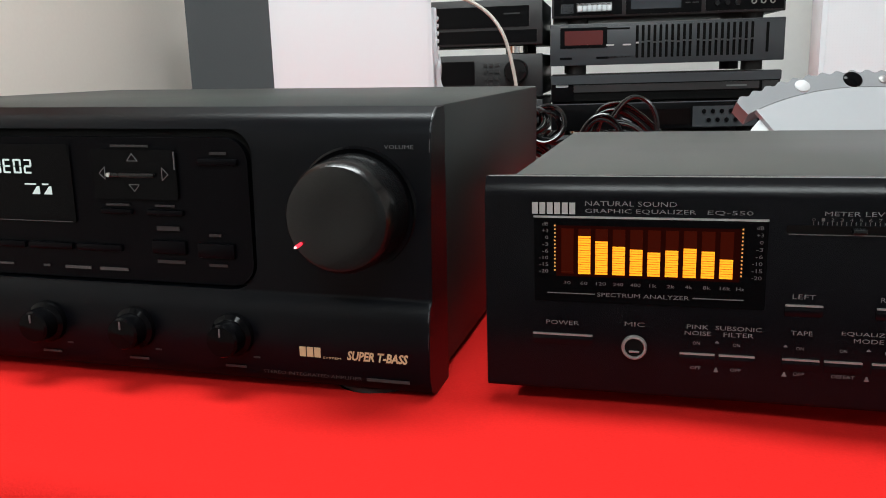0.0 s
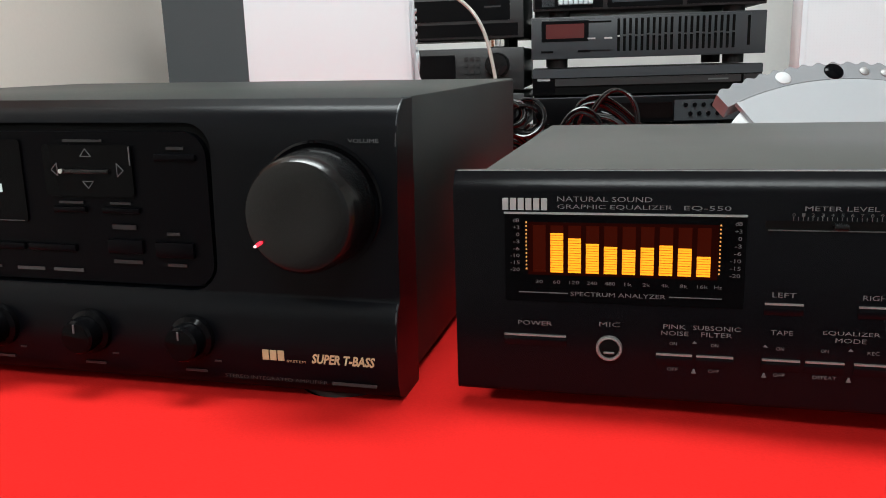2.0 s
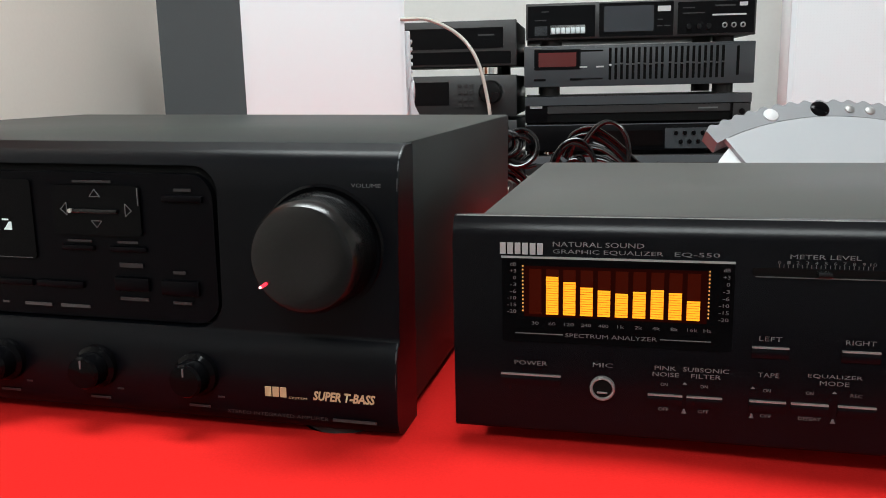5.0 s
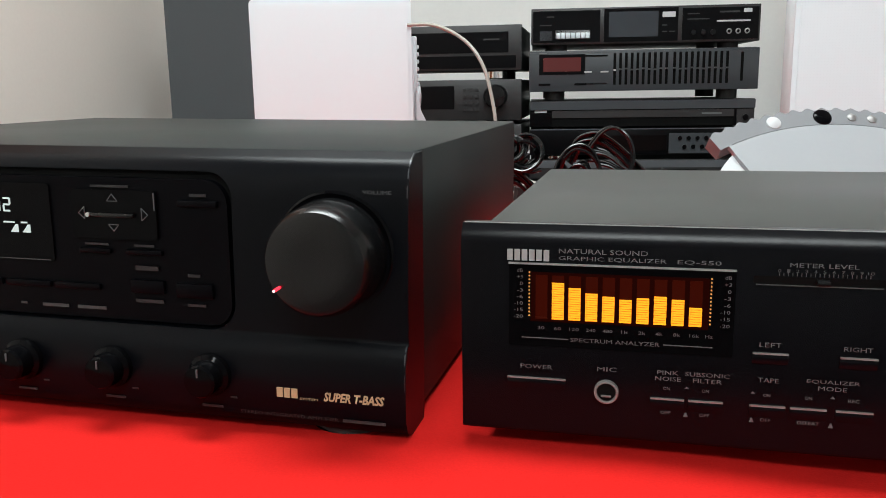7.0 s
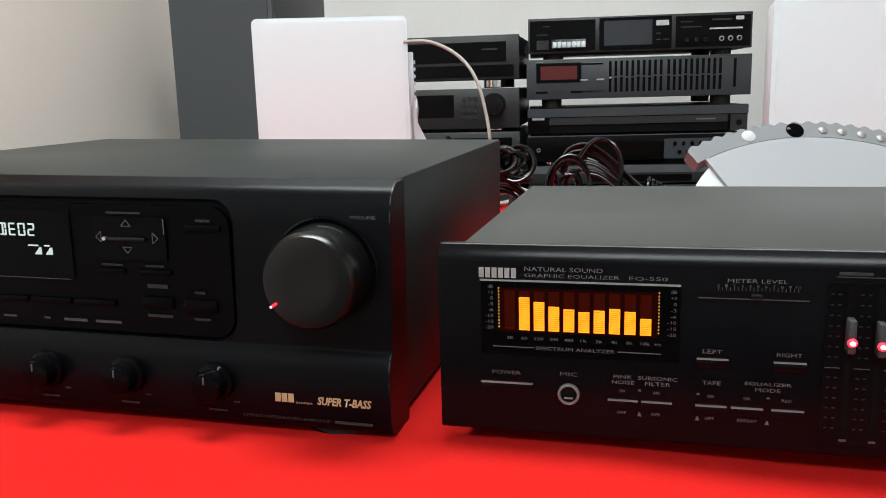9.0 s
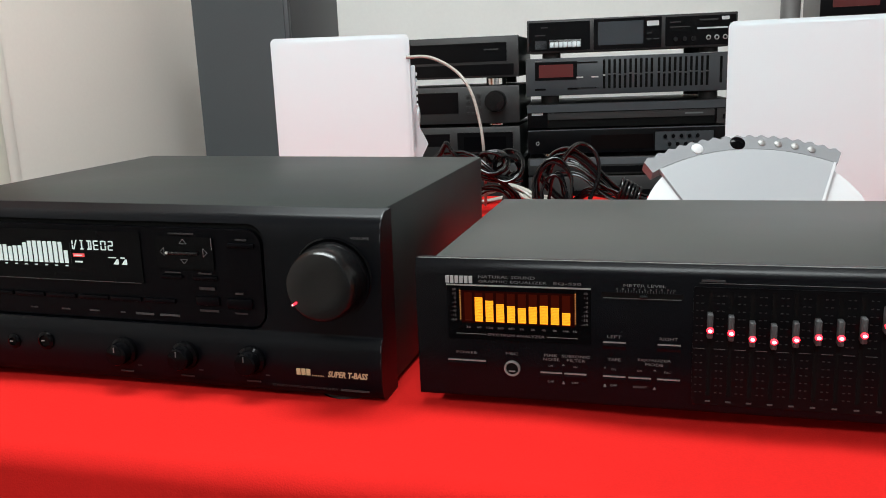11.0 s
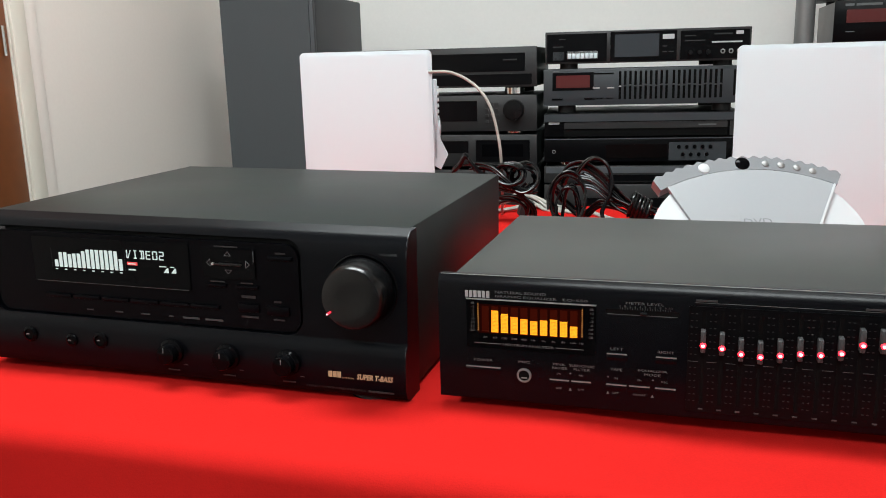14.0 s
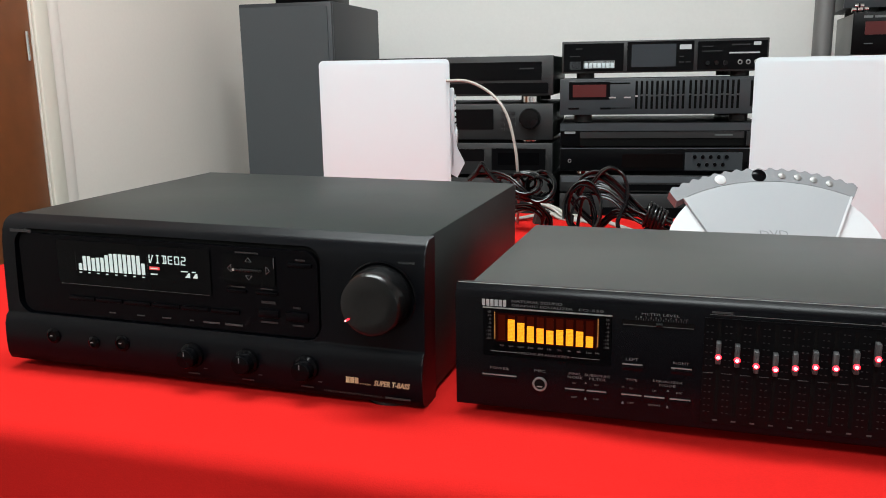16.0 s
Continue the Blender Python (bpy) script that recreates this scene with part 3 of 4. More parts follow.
vw = part("display_window", plate(bmesh.new(), A(-0.414), A(-0.274), 0.0765, 0.1125, C, 0.001, 0.0015, 3), GLOSS, ctl, "gloss black display window")
part("window_trim", B(A(-0.412), A(-0.276), C - 0.0002, C + 0.0004, 0.0768, 0.0772), FAINT, vw)
V = C - 0.0005
LEVELS = (0.0055, 0.0116, 0.0116, 0.0104, 0.0110, 0.0112, 0.0135, 0.0148, 0.0150, 0.0150, 0.0150, 0.0150, 0.0150, 0.0148, 0.0090)
for i, hh in enumerate(LEVELS):
    x = A(-0.3935) + 0.0042 * i
    part("level_bar", B(x, x + 0.0029, V, V + 0.0004, 0.0890, 0.0890 + hh), VFD, vw, "lit pale level bar")
bars([(A(-0.3935) + 0.0084 * k, A(-0.3935) + 0.0084 * k + 0.0022, 0.0868, 0.0875) for k in range(8)], V, VFD, vw, "level_mark")
SEG = {"V": ("lh", "ll", "s"), "I": ("c",), "D": ("t", "b", "c", "rh", "rl"), "E": ("t", "m", "b", "lh", "ll"), "O": ("t", "b", "lh", "ll", "rh", "rl"), "2": ("t", "m", "b", "rh", "ll")}
bm = bmesh.new()
for i, ch in enumerate("VIDEO2"):
    x, z, cw, chh, th = A(-0.3275) + 0.0057 * i, 0.0990, 0.0042, 0.0066, 0.0008
    for s in SEG[ch]:
        if s in "tmb":
            zz = {"t": z + chh - th, "m": z + chh / 2 - th / 2, "b": z}[s]
            box(bm, x + th * 0.6, x + cw - th * 0.6, V, V + 0.0004, zz, zz + th)
        elif s == "c":
            box(bm, x + cw / 2 - th / 2, x + cw / 2 + th / 2, V, V + 0.0004, z, z + chh)
            if ch == "I":
                box(bm, x + cw * 0.2, x + cw * 0.8, V, V + 0.0004, z + chh - th, z + chh)
                box(bm, x + cw * 0.2, x + cw * 0.8, V, V + 0.0004, z, z + th)
        elif s == "s":
            prism(bm, [(x + th, V, z), (x + 2 * th, V, z), (x + cw, V, z + chh), (x + cw - th, V, z + chh)], Matrix(), Matrix.Translation((0, 0.0004, 0)))
        else:
            xx = x if s[0] == "l" else x + cw - th
            zz = z + chh / 2 if s[1] == "h" else z
            box(bm, xx, xx + th, V, V + 0.0004, zz + th * 0.3, zz + chh / 2 - th * 0.3)
part("display_word", bm, VFD, vw, "lit pale segment letters VIDEO2")
part("red_tag", B(A(-0.3275), A(-0.3185), V, V + 0.0004, 0.0938, 0.0962), VFD_RED, vw, "lit red tag")
bars([(A(-0.3262), A(-0.3200), 0.0946, 0.0953)], V - 0.0004, VFD, vw, "lit_mark")
for x in (-0.3962, -0.3293):
    bm = bmesh.new()
    for k in range(12):
        cyl(bm, A(x), V, 0.0892 + 0.00125 * k, 0.00022, 0.0004, "y", 8)
    part("dot_column", bm, FAINT, vw, "column of small dim dots")
bars([(A(-0.3265), A(-0.3205), 0.0898, 0.0908), (A(-0.2995), A(-0.2935), 0.0938, 0.0945), (A(-0.2900), A(-0.2868), 0.0938, 0.0945)], V, VFD, vw, "lit_mark")
for x in (A(-0.2960), A(-0.2895)):
    part("lit_wedge", prism(bmesh.new(), [(x, V, 0.0895), (x + 0.0042, V, 0.0895), (x + 0.0042, V, 0.0932), (x + 0.0030, V, 0.0932)], Matrix(), Matrix.Translation((0, 0.0004, 0))), VFD, vw, "small lit wedge mark")
pad = part("cursor_pad", plate(bmesh.new(), A(-0.2625), A(-0.2195), 0.0885, 0.1105, C - 0.0005, 0.001, 0.0020, 3), GLOSS, ctl, "gloss black four-way cursor pad")
P0 = C - 0.0010


def outline_mark(pts, parent):
    bm = bmesh.new()
    n = len(pts)
    for k in range(n):
        a, b = Vector((pts[k][0], P0, pts[k][1])), Vector((pts[(k + 1) % n][0], P0, pts[(k + 1) % n][1]))
        d = (b - a).normalized()
        s = Vector((-d.z, 0, d.x)) * 0.00016
        prism(bm, [a - s, b - s, b + s, a + s], Matrix(), Matrix.Translation((0, 0.0003, 0)))
    return part("arrow_mark", bm, PRINT, parent)


px, pz = A(-0.2410), 0.0998
outline_mark([(px - 0.0026, pz + 0.0058), (px + 0.0026, pz + 0.0058), (px, pz + 0.0090)], pad)
outline_mark([(px - 0.0026, pz - 0.0048), (px + 0.0026, pz - 0.0048), (px, pz - 0.0078)], pad)
outline_mark([(px - 0.0145, pz - 0.0026), (px - 0.0145, pz + 0.0030), (px - 0.0175, pz)], pad)
outline_mark([(px + 0.0145, pz - 0.0026), (px + 0.0145, pz + 0.0030), (px + 0.0175, pz)], pad)
bm = B(px - 0.0120, px + 0.0110, P0 - 0.0012, P0 + 0.0006, pz - 0.0014, pz + 0.0004, bev=0.0005)
part("pad_ridge", bm, KNOB, pad)
part("pad_stud", cyl(bmesh.new(), px - 0.0118, P0 - 0.0018, pz - 0.0004, 0.0010, 0.0012, "y", 12), SILVER, pad)
part("corner_edge", B(A(-0.2203), A(-0.2199), P0, P0 + 0.0006, 0.1020, 0.1098), PRINT, pad)


def key(x0, x1, z0, z1, label_bars=()):
    k = part("button", B(A(x0), A(x1), C - 0.0008, 0.0, z0, z1, bev=0.0005), FIELD, ctl, "slim black push button")
    if label_bars:
        bars([(A(a), A(b), c, d) for a, b, c, d in label_bars], C + 0.0001 - 0.0003, FAINTPRINT, ctl)
    return k


key(-0.2090, -0.1900, 0.1040, 0.1068, [(-0.2030, -0.1950, 0.1086, 0.1098)])
key(-0.2120, -0.1940, 0.0630, 0.0695, [(-0.2060, -0.2000, 0.0725, 0.0738), (-0.2070, -0.1980, 0.0590, 0.0602)])
key(-0.2350, -0.2180, 0.0640, 0.0700, [(-0.2320, -0.2205, 0.0745, 0.0765), (-0.2330, -0.2190, 0.0595, 0.0610)])
key(-0.2600, -0.2440, 0.0815, 0.0838, [(-0.2570, -0.2450, 0.0852, 0.0862)])
key(-0.2360, -0.2180, 0.0815, 0.0838, [(-0.2320, -0.2220, 0.0852, 0.0862), (-0.2520, -0.2330, 0.1116, 0.1126)])
for k in range(6):
    x = -0.4060 + 0.0262 * k
    key(x, x + 0.0240, 0.0640, 0.0670)
bars([(A(-0.3690), A(-0.3630), 0.0552, 0.0562), (A(-0.3430), A(-0.3360), 0.0552, 0.0562), (A(-0.3200), A(-0.3120), 0.0552, 0.0562), (A(-0.2950), A(-0.2915), 0.0552, 0.0562), (A(-0.2830), A(-0.2690), 0.0548, 0.0562), (A(-0.2640), A(-0.2490), 0.0548, 0.0562)], C - 0.0003 + 0.0004, FAINT, ctl)
bars([(A(-0.4590), A(-0.4380), 0.1165, 0.1188)], 0.0014, DIMPRINT, amp, "maker_mark")

VX, VZ = A(-0.1365), 0.0865
well = part("knob_well", lathe(bmesh.new(), [(0.0266, -0.010), (0.0266, -0.0004), (0.0256, 0.0004), (0.0240, -0.0004)], Matrix.Translation((VX, 0, VZ)) @ FRONTWARD, 56), GLOSS, amp, "dark ring round the volume knob")
vol = part("volume_knob", lathe(bmesh.new(), [(0.0238, 0.0004), (0.0233, 0.010), (0.0228, 0.0172), (0.0221, 0.0200), (0.0208, 0.0217), (0.0190, 0.0222), (0.0100, 0.0218), (0.0010, 0.0216)], Matrix.Translation((VX, 0, VZ)) @ FRONTWARD, 72), KNOB, amp, "large satin black volume knob")
ang = radians(214)
lx, lz = VX + 0.0188 * math.cos(ang), VZ + 0.0188 * math.sin(ang)
mk = part("pointer", B(-0.0016, 0.0016, -0.0236, -0.0222, -0.0006, 0.0006, bev=0.0004), LED, vol, "lit red pointer lamp")
mk.matrix_basis = Matrix.Translation((lx, 0, lz)) @ Matrix.Rotation(-ang, 4, "Y")
tip = part("pointer_tip", cyl(bmesh.new(), lx - 0.0012, -0.0238, lz - 0.0008, 0.0005, 0.0006, "y", 10), LED_CORE, vol, "bright tip of the pointer")
bars([(A(-0.1600), A(-0.1570), 0.0555, 0.0563), (A(-0.1200), A(-0.1160), 0.0548, 0.0556)], -0.0003, DIMPRINT, amp)
lettering("VOLUME", A(-0.1235), A(-0.1110), 0.1120, 0.1136, 0.0008, PRINT, amp)
for x in (-0.1935, -0.2425, -0.2895):
    kx, kz = A(x), 0.0308
    kb = part("tone_knob", lathe(bmesh.new(), [(0.0098, 0.0), (0.0096, 0.003), (0.0078, 0.0042), (0.0074, 0.0108), (0.0066, 0.0119), (0.0010, 0.0121)], Matrix.Translation((kx, -0.0055, kz)) @ FRONTWARD, 36), GLOSS, amp, "small gloss black tone knob")
    part("pointer_line", B(kx - 0.00025, kx + 0.00025, -0.0182, -0.0174, kz + 0.0024, kz + 0.0060), PRINT, kb)
    bars([(kx - 0.0100, kx - 0.0070, 0.0205, 0.0212), (kx + 0.0090, kx + 0.0120, 0.0205, 0.0212), (kx - 0.0050, kx + 0.0050, 0.0155, 0.0165)], -0.0061, DIMPRINT, amp)
for x, z, r in ((-0.3530, 0.0340, 0.0052), (-0.3800, 0.0320, 0.0040), (-0.4190, 0.0340, 0.0052)):
    s = part("socket", lathe(bmesh.new(), [(r + 0.0014, 0), (r + 0.0012, 0.0012), (r, 0.0022), (r - 0.0010, 0.0024), (r - 0.0014, 0.0008)], Matrix.Translation((A(x), -0.0058, z)) @ FRONTWARD, 28, cap=False), GLOSS, amp, "small gloss black socket")
    part("socket_hole", cyl(bmesh.new(), A(x), -0.0068, z, r - 0.0010, 0.0016, "y", 20), HOLE, s)
    # small pale bar stands for the tiny highlight in the socket
    part("socket_glint", B(A(x) - 0.0012, A(x) + 0.0012, -0.0094, -0.0088, z + 0.0004, z + 0.0010), NICKEL, s)
T0 = -0.0064
bars([(A(-0.1622) + 0.0034 * k, A(-0.1622) + 0.0034 * k + 0.0028, 0.0232, 0.0275) for k in range(3)], T0, GOLD, amp, "maker_mark")
lettering("SYSTEM", A(-0.1515), A(-0.1432), 0.0228, 0.0238, T0, GOLD, amp)
lettering("SUPER T-BASS", A(-0.1405), A(-0.1132), 0.0230, 0.0272, T0, GOLD, amp, slant=0.25, bold=0.035)
lettering("STEREO INTEGRATED AMPLIFIER", A(-0.1800), A(-0.1340), 0.0142, 0.0157, T0 + 0.0002, DIMPRINT, amp)
bars([(A(-0.1320), A(-0.1130), 0.0142, 0.0155)], T0 + 0.0002, DIMPRINT, amp)


# ---- white speakers on the table ----
def mesh_grille():
    """White perforated front: fine round dents in rows."""
    m = mat("cool_tinted_perforated_grille", (0.80, 0.80, 0.81), 0.5)
    nt = m.node_tree
    b = nt.nodes["Principled BSDF"]
    tc = nt.nodes.new("ShaderNodeTexCoord")
    vo = nt.nodes.new("ShaderNodeTexVoronoi")
    vo.inputs["Scale"].default_value = 330
    vo.inputs["Randomness"].default_value = 0.0
    ramp = nt.nodes.new("ShaderNodeMapRange")
    ramp.inputs["From Min"].default_value, ramp.inputs["From Max"].default_value = 0.25, 0.40
    ramp.inputs["To Min"].default_value, ramp.inputs["To Max"].default_value = 0.90, 1.0
    sc = nt.nodes.new("ShaderNodeVectorMath")
    sc.operation = "SCALE"
    # white tinted cool here too, against the cloth's red bounce
    sc.inputs[0].default_value = (0.61, 0.67, 0.70)
    nt.links.new(tc.outputs["Object"], vo.inputs["Vector"])
    nt.links.new(vo.outputs["Distance"], ramp.inputs["Value"])
    nt.links.new(ramp.outputs["Result"], sc.inputs["Scale"])
    nt.links.new(sc.outputs[0], b.inputs["Base Color"])
    return m


PERF = mesh_grille()


def white_speaker(m, label, w=0.192, h=0.253, d=0.11):
    sp = thing("white_speaker", m, label, "speaker", "pair of white speakers")
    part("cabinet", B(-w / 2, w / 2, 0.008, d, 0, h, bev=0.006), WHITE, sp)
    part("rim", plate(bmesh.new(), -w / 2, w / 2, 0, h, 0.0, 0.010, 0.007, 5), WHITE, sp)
    part("grille", plate(bmesh.new(), -w / 2 + 0.005, w / 2 - 0.005, 0.005, h - 0.005, -0.002, 0.002, 0.005, 4), PERF, sp, "white perforated metal grille")
    return sp


ws = white_speaker(pose(-0.384, 0.963, 0.0065, 0, 0, 17), "square white surround speaker with a bracket and cord")
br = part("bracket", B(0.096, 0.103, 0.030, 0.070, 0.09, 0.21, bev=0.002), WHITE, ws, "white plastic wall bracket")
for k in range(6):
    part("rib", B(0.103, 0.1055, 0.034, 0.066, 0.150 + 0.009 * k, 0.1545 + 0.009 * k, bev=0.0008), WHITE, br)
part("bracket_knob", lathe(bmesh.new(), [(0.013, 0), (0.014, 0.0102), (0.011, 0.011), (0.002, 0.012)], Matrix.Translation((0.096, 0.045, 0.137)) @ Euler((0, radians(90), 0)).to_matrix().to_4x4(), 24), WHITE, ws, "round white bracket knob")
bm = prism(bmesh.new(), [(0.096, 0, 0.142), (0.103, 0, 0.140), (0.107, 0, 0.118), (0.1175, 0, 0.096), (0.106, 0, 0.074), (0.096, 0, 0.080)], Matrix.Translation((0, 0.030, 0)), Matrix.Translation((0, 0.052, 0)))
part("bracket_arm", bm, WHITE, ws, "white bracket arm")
white_speaker(pose(0.2225, 0.907, 0.0065, 0, 0, -3.0), "square white surround speaker standing behind the disc player", h=0.2455)

# ---- white disc player with a scalloped control arc ----
DV = pose(0.1455, 0.729, 0.0065, 0, 0, 14)
dvd = thing("disc_player", DV, "white disc player with a silver scalloped button arc", "disc player")
SL = radians(50)
SLOPE = Matrix.Translation((0, -0.055, 0.0)) @ Matrix.Rotation(SL, 4, "X")


def fan(a0, a1, r0, r1, cx=0.0, cy=0.0, n=40, wave=0.0, waves=0):
    """Outline of a fan between two angles and radii, in the sloping plane."""
    out = []
    for k in range(n + 1):
        a = radians(a0 + (a1 - a0) * k / n)
        r = r1 + wave * (0.5 - 0.5 * math.cos(2 * math.pi * waves * k / n)) if wave else r1
        out.append((cx + r * math.cos(a), cy + r * math.sin(a), 0))
    for k in range(n + 1):
        a = radians(a1 + (a0 - a1) * k / n)
        out.append((cx + r0 * math.cos(a), cy + r0 * math.sin(a), 0))
    return out


def sloped(outline, h0, h1):
    return prism(bmesh.new(), outline, SLOPE @ Matrix.Translation((0, 0, h0)), SLOPE @ Matrix.Translation((0, 0, h1)))


CYC = -0.0555


def plate_on_lid():
    """A low oblong raised on the lid, under the word."""
    return sloped([(-0.0165, 0.0710, 0), (0.0165, 0.0710, 0), (0.0165, 0.0850, 0), (-0.0165, 0.0850, 0)], 0.0035, 0.0042)


SHELL = mat("ivory_shell_plastic", (0.49, 0.505, 0.52), 0.42, grain=0.04, scale=500, blotch=0.04)
part("body", sloped([(0.114 * math.cos(2 * math.pi * k / 64), 0.052 + 0.100 * math.sin(2 * math.pi * k / 64) * (0.98 if math.sin(2 * math.pi * k / 64) > 0 else 0.5), 0) for k in range(64)], -0.035, 0.0), SHELL, dvd)
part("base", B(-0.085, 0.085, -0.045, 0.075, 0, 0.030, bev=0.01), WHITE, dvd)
arc = part("button_arc", sloped(fan(63, 119, 0.199, 0.2135, 0, CYC, 153, 0.0028, 17), -0.010, 0.004), SILVERPL, dvd, "silver arc with a scalloped edge")
part("lid", sloped(fan(64, 116, 0.080, 0.1985, 0, CYC, 40), 0.0, 0.004), LIDM, dvd, "smoky translucent fan-shaped lid")
for a in (63.7, 116.3):
    c, s = math.cos(radians(a)), math.sin(radians(a))
    part("lid_edge", sloped([(0.082 * c - 0.0012 * s, CYC + 0.082 * s + 0.0012 * c, 0), (0.082 * c + 0.0012 * s, CYC + 0.082 * s - 0.0012 * c, 0), (0.199 * c + 0.0012 * s, CYC + 0.199 * s - 0.0012 * c, 0), (0.199 * c - 0.0012 * s, CYC + 0.199 * s + 0.0012 * c, 0)], 0.0, 0.0045), SHELL if a < 90 else LIDM, dvd)
for a, r, mm, lab in ((91.4, 0.0070, GLOSS, "large gloss black button"), (103.2, 0.0056, PALE, "pale pearl button"), (84.6, 0.0036, NICKEL, "small nickel button"), (80.0, 0.0036, NICKEL, "small nickel button"), (75.4, 0.0036, NICKEL, "small nickel button"), (70.8, 0.0036, NICKEL, "small nickel button")):
    c, s = 0.2065 * math.cos(radians(a)), CYC + 0.2065 * math.sin(radians(a))
    part("button", lathe(bmesh.new(), [(1.12 * r, 0), (1.05 * r, 0.0008), (0.8 * r, 0.0014), (0.3 * r, 0.0019), (0.05 * r, 0.0020)], SLOPE @ Matrix.Translation((c, s, 0.004)), 28), mm, arc, lab)
part("word_plate", plate_on_lid(), LIDM, dvd)
word = lettering("DVD", -0.0145, 0.0145, 0, 0.0075, 0, SILVERPL, dvd, "embossed_word")
word.matrix_basis = SLOPE @ Matrix.Translation((0, 0.0742, 0.0045)) @ Euler((radians(-90), 0, 0)).to_matrix().to_4x4()

# ---- benches and stacked units at the back ----
S = pose(-0.2460, 1.682, 0, 0, 0, 8.0) @ Matrix.Diagonal((0.942, 1, 1, 1))
BENCH_Z = -0.125


def bench(m, x0, x1, y0, y1, label):
    b = thing("bench", m @ pose((x0 + x1) / 2, (y0 + y1) / 2, FLOOR_Z), label, "bench")
    hx, hy, top = (x1 - x0) / 2, (y1 - y0) / 2, BENCH_Z - FLOOR_Z
    part("benchtop", B(-hx, hx, -hy, hy, top - 0.03, top, bev=0.003), BENCHM, b)
    for sx in (-1, 1):
        part("side_board", B(sx * (hx - 0.04) - 0.012, sx * (hx - 0.04) + 0.012, -hy + 0.02, hy - 0.02, 0, top - 0.03), BENCHM, b)


bench(S, -0.05, 1.10, -0.02, 0.36, "low dark wooden bench under the stacked units")
LS = pose(-0.262, 1.676, 0, 0, 0, 4.0)
bench(LS, -0.47, 0.02, -0.02, 0.36, "low dark wooden bench under the cassette deck stack")


def unit(name, m, x0, x1, z0, z1, label, category, face=None, depth=0.29, cover=None, foot_h=0.0, group="stacked units"):
    """A hi-fi unit: cover, front panel and feet; its base lies at the middle of the front's lower edge."""
    w, h = x1 - x0, z1 - z0
    u = thing(name, m @ pose((x0 + x1) / 2, 0, z0 - foot_h), label, category, group)
    part("cover", B(-w / 2 + 0.003, w / 2 - 0.003, 0.010, depth, foot_h, h + foot_h - 0.001, bev=0.0015), cover or AMP_STEEL, u)
    part("front_panel", B(-w / 2, w / 2, 0, 0.012, foot_h, h + foot_h, bev=0.0015), face or DEVFACE, u)
    if foot_h:
        for sx in (-1, 1):
            for y in (0.035, depth - 0.04):
                f = part("foot", cyl(bmesh.new(), sx * (w / 2 - 0.055), y, 0, 0.021, foot_h + 0.001, "z", 24), RUBBER, u)
    return u


def patch(u, name, x0, x1, z0, z1, material, label="", proud=0.001, r=0.001):
    return part(name, plate(bmesh.new(), x0, x1, z0, z1, -proud, 0.002, r, 2), material, u, label)


# right-hand stack, from the bottom; local x runs from the middle of each front
RX0, RX1 = 0.0, 0.464
u = unit("disc_player", S, RX0, RX1, -0.118, -0.038, "black disc player at the bottom of the stack", "disc player", foot_h=0.006)
patch(u, "tray_door", -0.13, 0.13, 0.030, 0.055, PLASTIC)
u = unit("disc_player", S, RX0, RX1, -0.034, 0.004, "slim black disc player with a pale upper strip", "disc player", foot_h=0.004)
patch(u, "upper_strip", -0.228, 0.228, 0.026, 0.040, LIP_SHEEN, "slate grey upper strip with its highlight painted in")
patch(u, "tray_door", -0.10, 0.12, 0.008, 0.022, PLASTIC)
u = unit("disc_player", S, RX0, RX1, 0.014, 0.066, "black disc player with a slate grey button panel", "disc player", face=PLASTIC, foot_h=0.010)
part("top_edge", B(-0.231, 0.231, -0.0012, 0.010, 0.0600, 0.0618), LIP_SHEEN, u)
part("foot_ring", lathe(bmesh.new(), [(0.0212, 0.001), (0.0222, 0.002), (0.0222, 0.007), (0.0212, 0.008)], Matrix.Translation((-0.177, 0.035, 0)), 24, cap=False), CHROME, u, "silver ring round the foot")
patch(u, "display_window", -0.085, 0.055, 0.018, 0.048, mat("brown_window", (0.004, 0.003, 0.003), 0.2, spec=0.12), "dark brown display window")
pn = patch(u, "button_panel", 0.060, 0.190, 0.012, 0.052, DEVGREY, "slate grey button panel")
for k in range(5):
    part("button", cyl(bmesh.new(), 0.082 + 0.018 * k, -0.004, 0.042, 0.0045, 0.004, "y", 14), PLASTIC, pn, "round black button")
for k in range(4):
    part("button", cyl(bmesh.new(), 0.092 + 0.018 * k, -0.004, 0.025, 0.0045, 0.004, "y", 14), PLASTIC, pn, "round black button")
part("jog_knob", cyl(bmesh.new(), 0.212, -0.010, 0.026, 0.011, 0.011, "y", 24), KNOB, u)
part("headphone_socket", lathe(bmesh.new(), [(0.0042, 0), (0.0042, 0.0016), (0.0036, 0.0022), (0.0027, 0.0020), (0.0026, 0.0004)], Matrix.Translation((-0.2090, -0.0002, 0.033)) @ FRONTWARD, 24, cap=False), NICKEL, u, "small round metal socket")
u = unit("disc_recorder", S, RX0, RX1, 0.070, 0.122, "black disc recorder with a slate upper lip", "disc recorder", face=PLASTIC, foot_h=0.004)
blk = patch(u, "right_block", 0.196, 0.230, 0.005, 0.036, DEVFACE, "charcoal block with a small button", proud=0.003)
part("button", cyl(bmesh.new(), 0.213, -0.006, 0.020, 0.006, 0.004, "y", 16), PLASTIC, blk)
patch(u, "upper_lip", -0.232, 0.232, 0.038, 0.055, DEVGREY, "slate grey upper lip", proud=0.004)
patch(u, "tray_door", -0.185, 0.190, 0.022, 0.036, DEVFACE, proud=0.003)
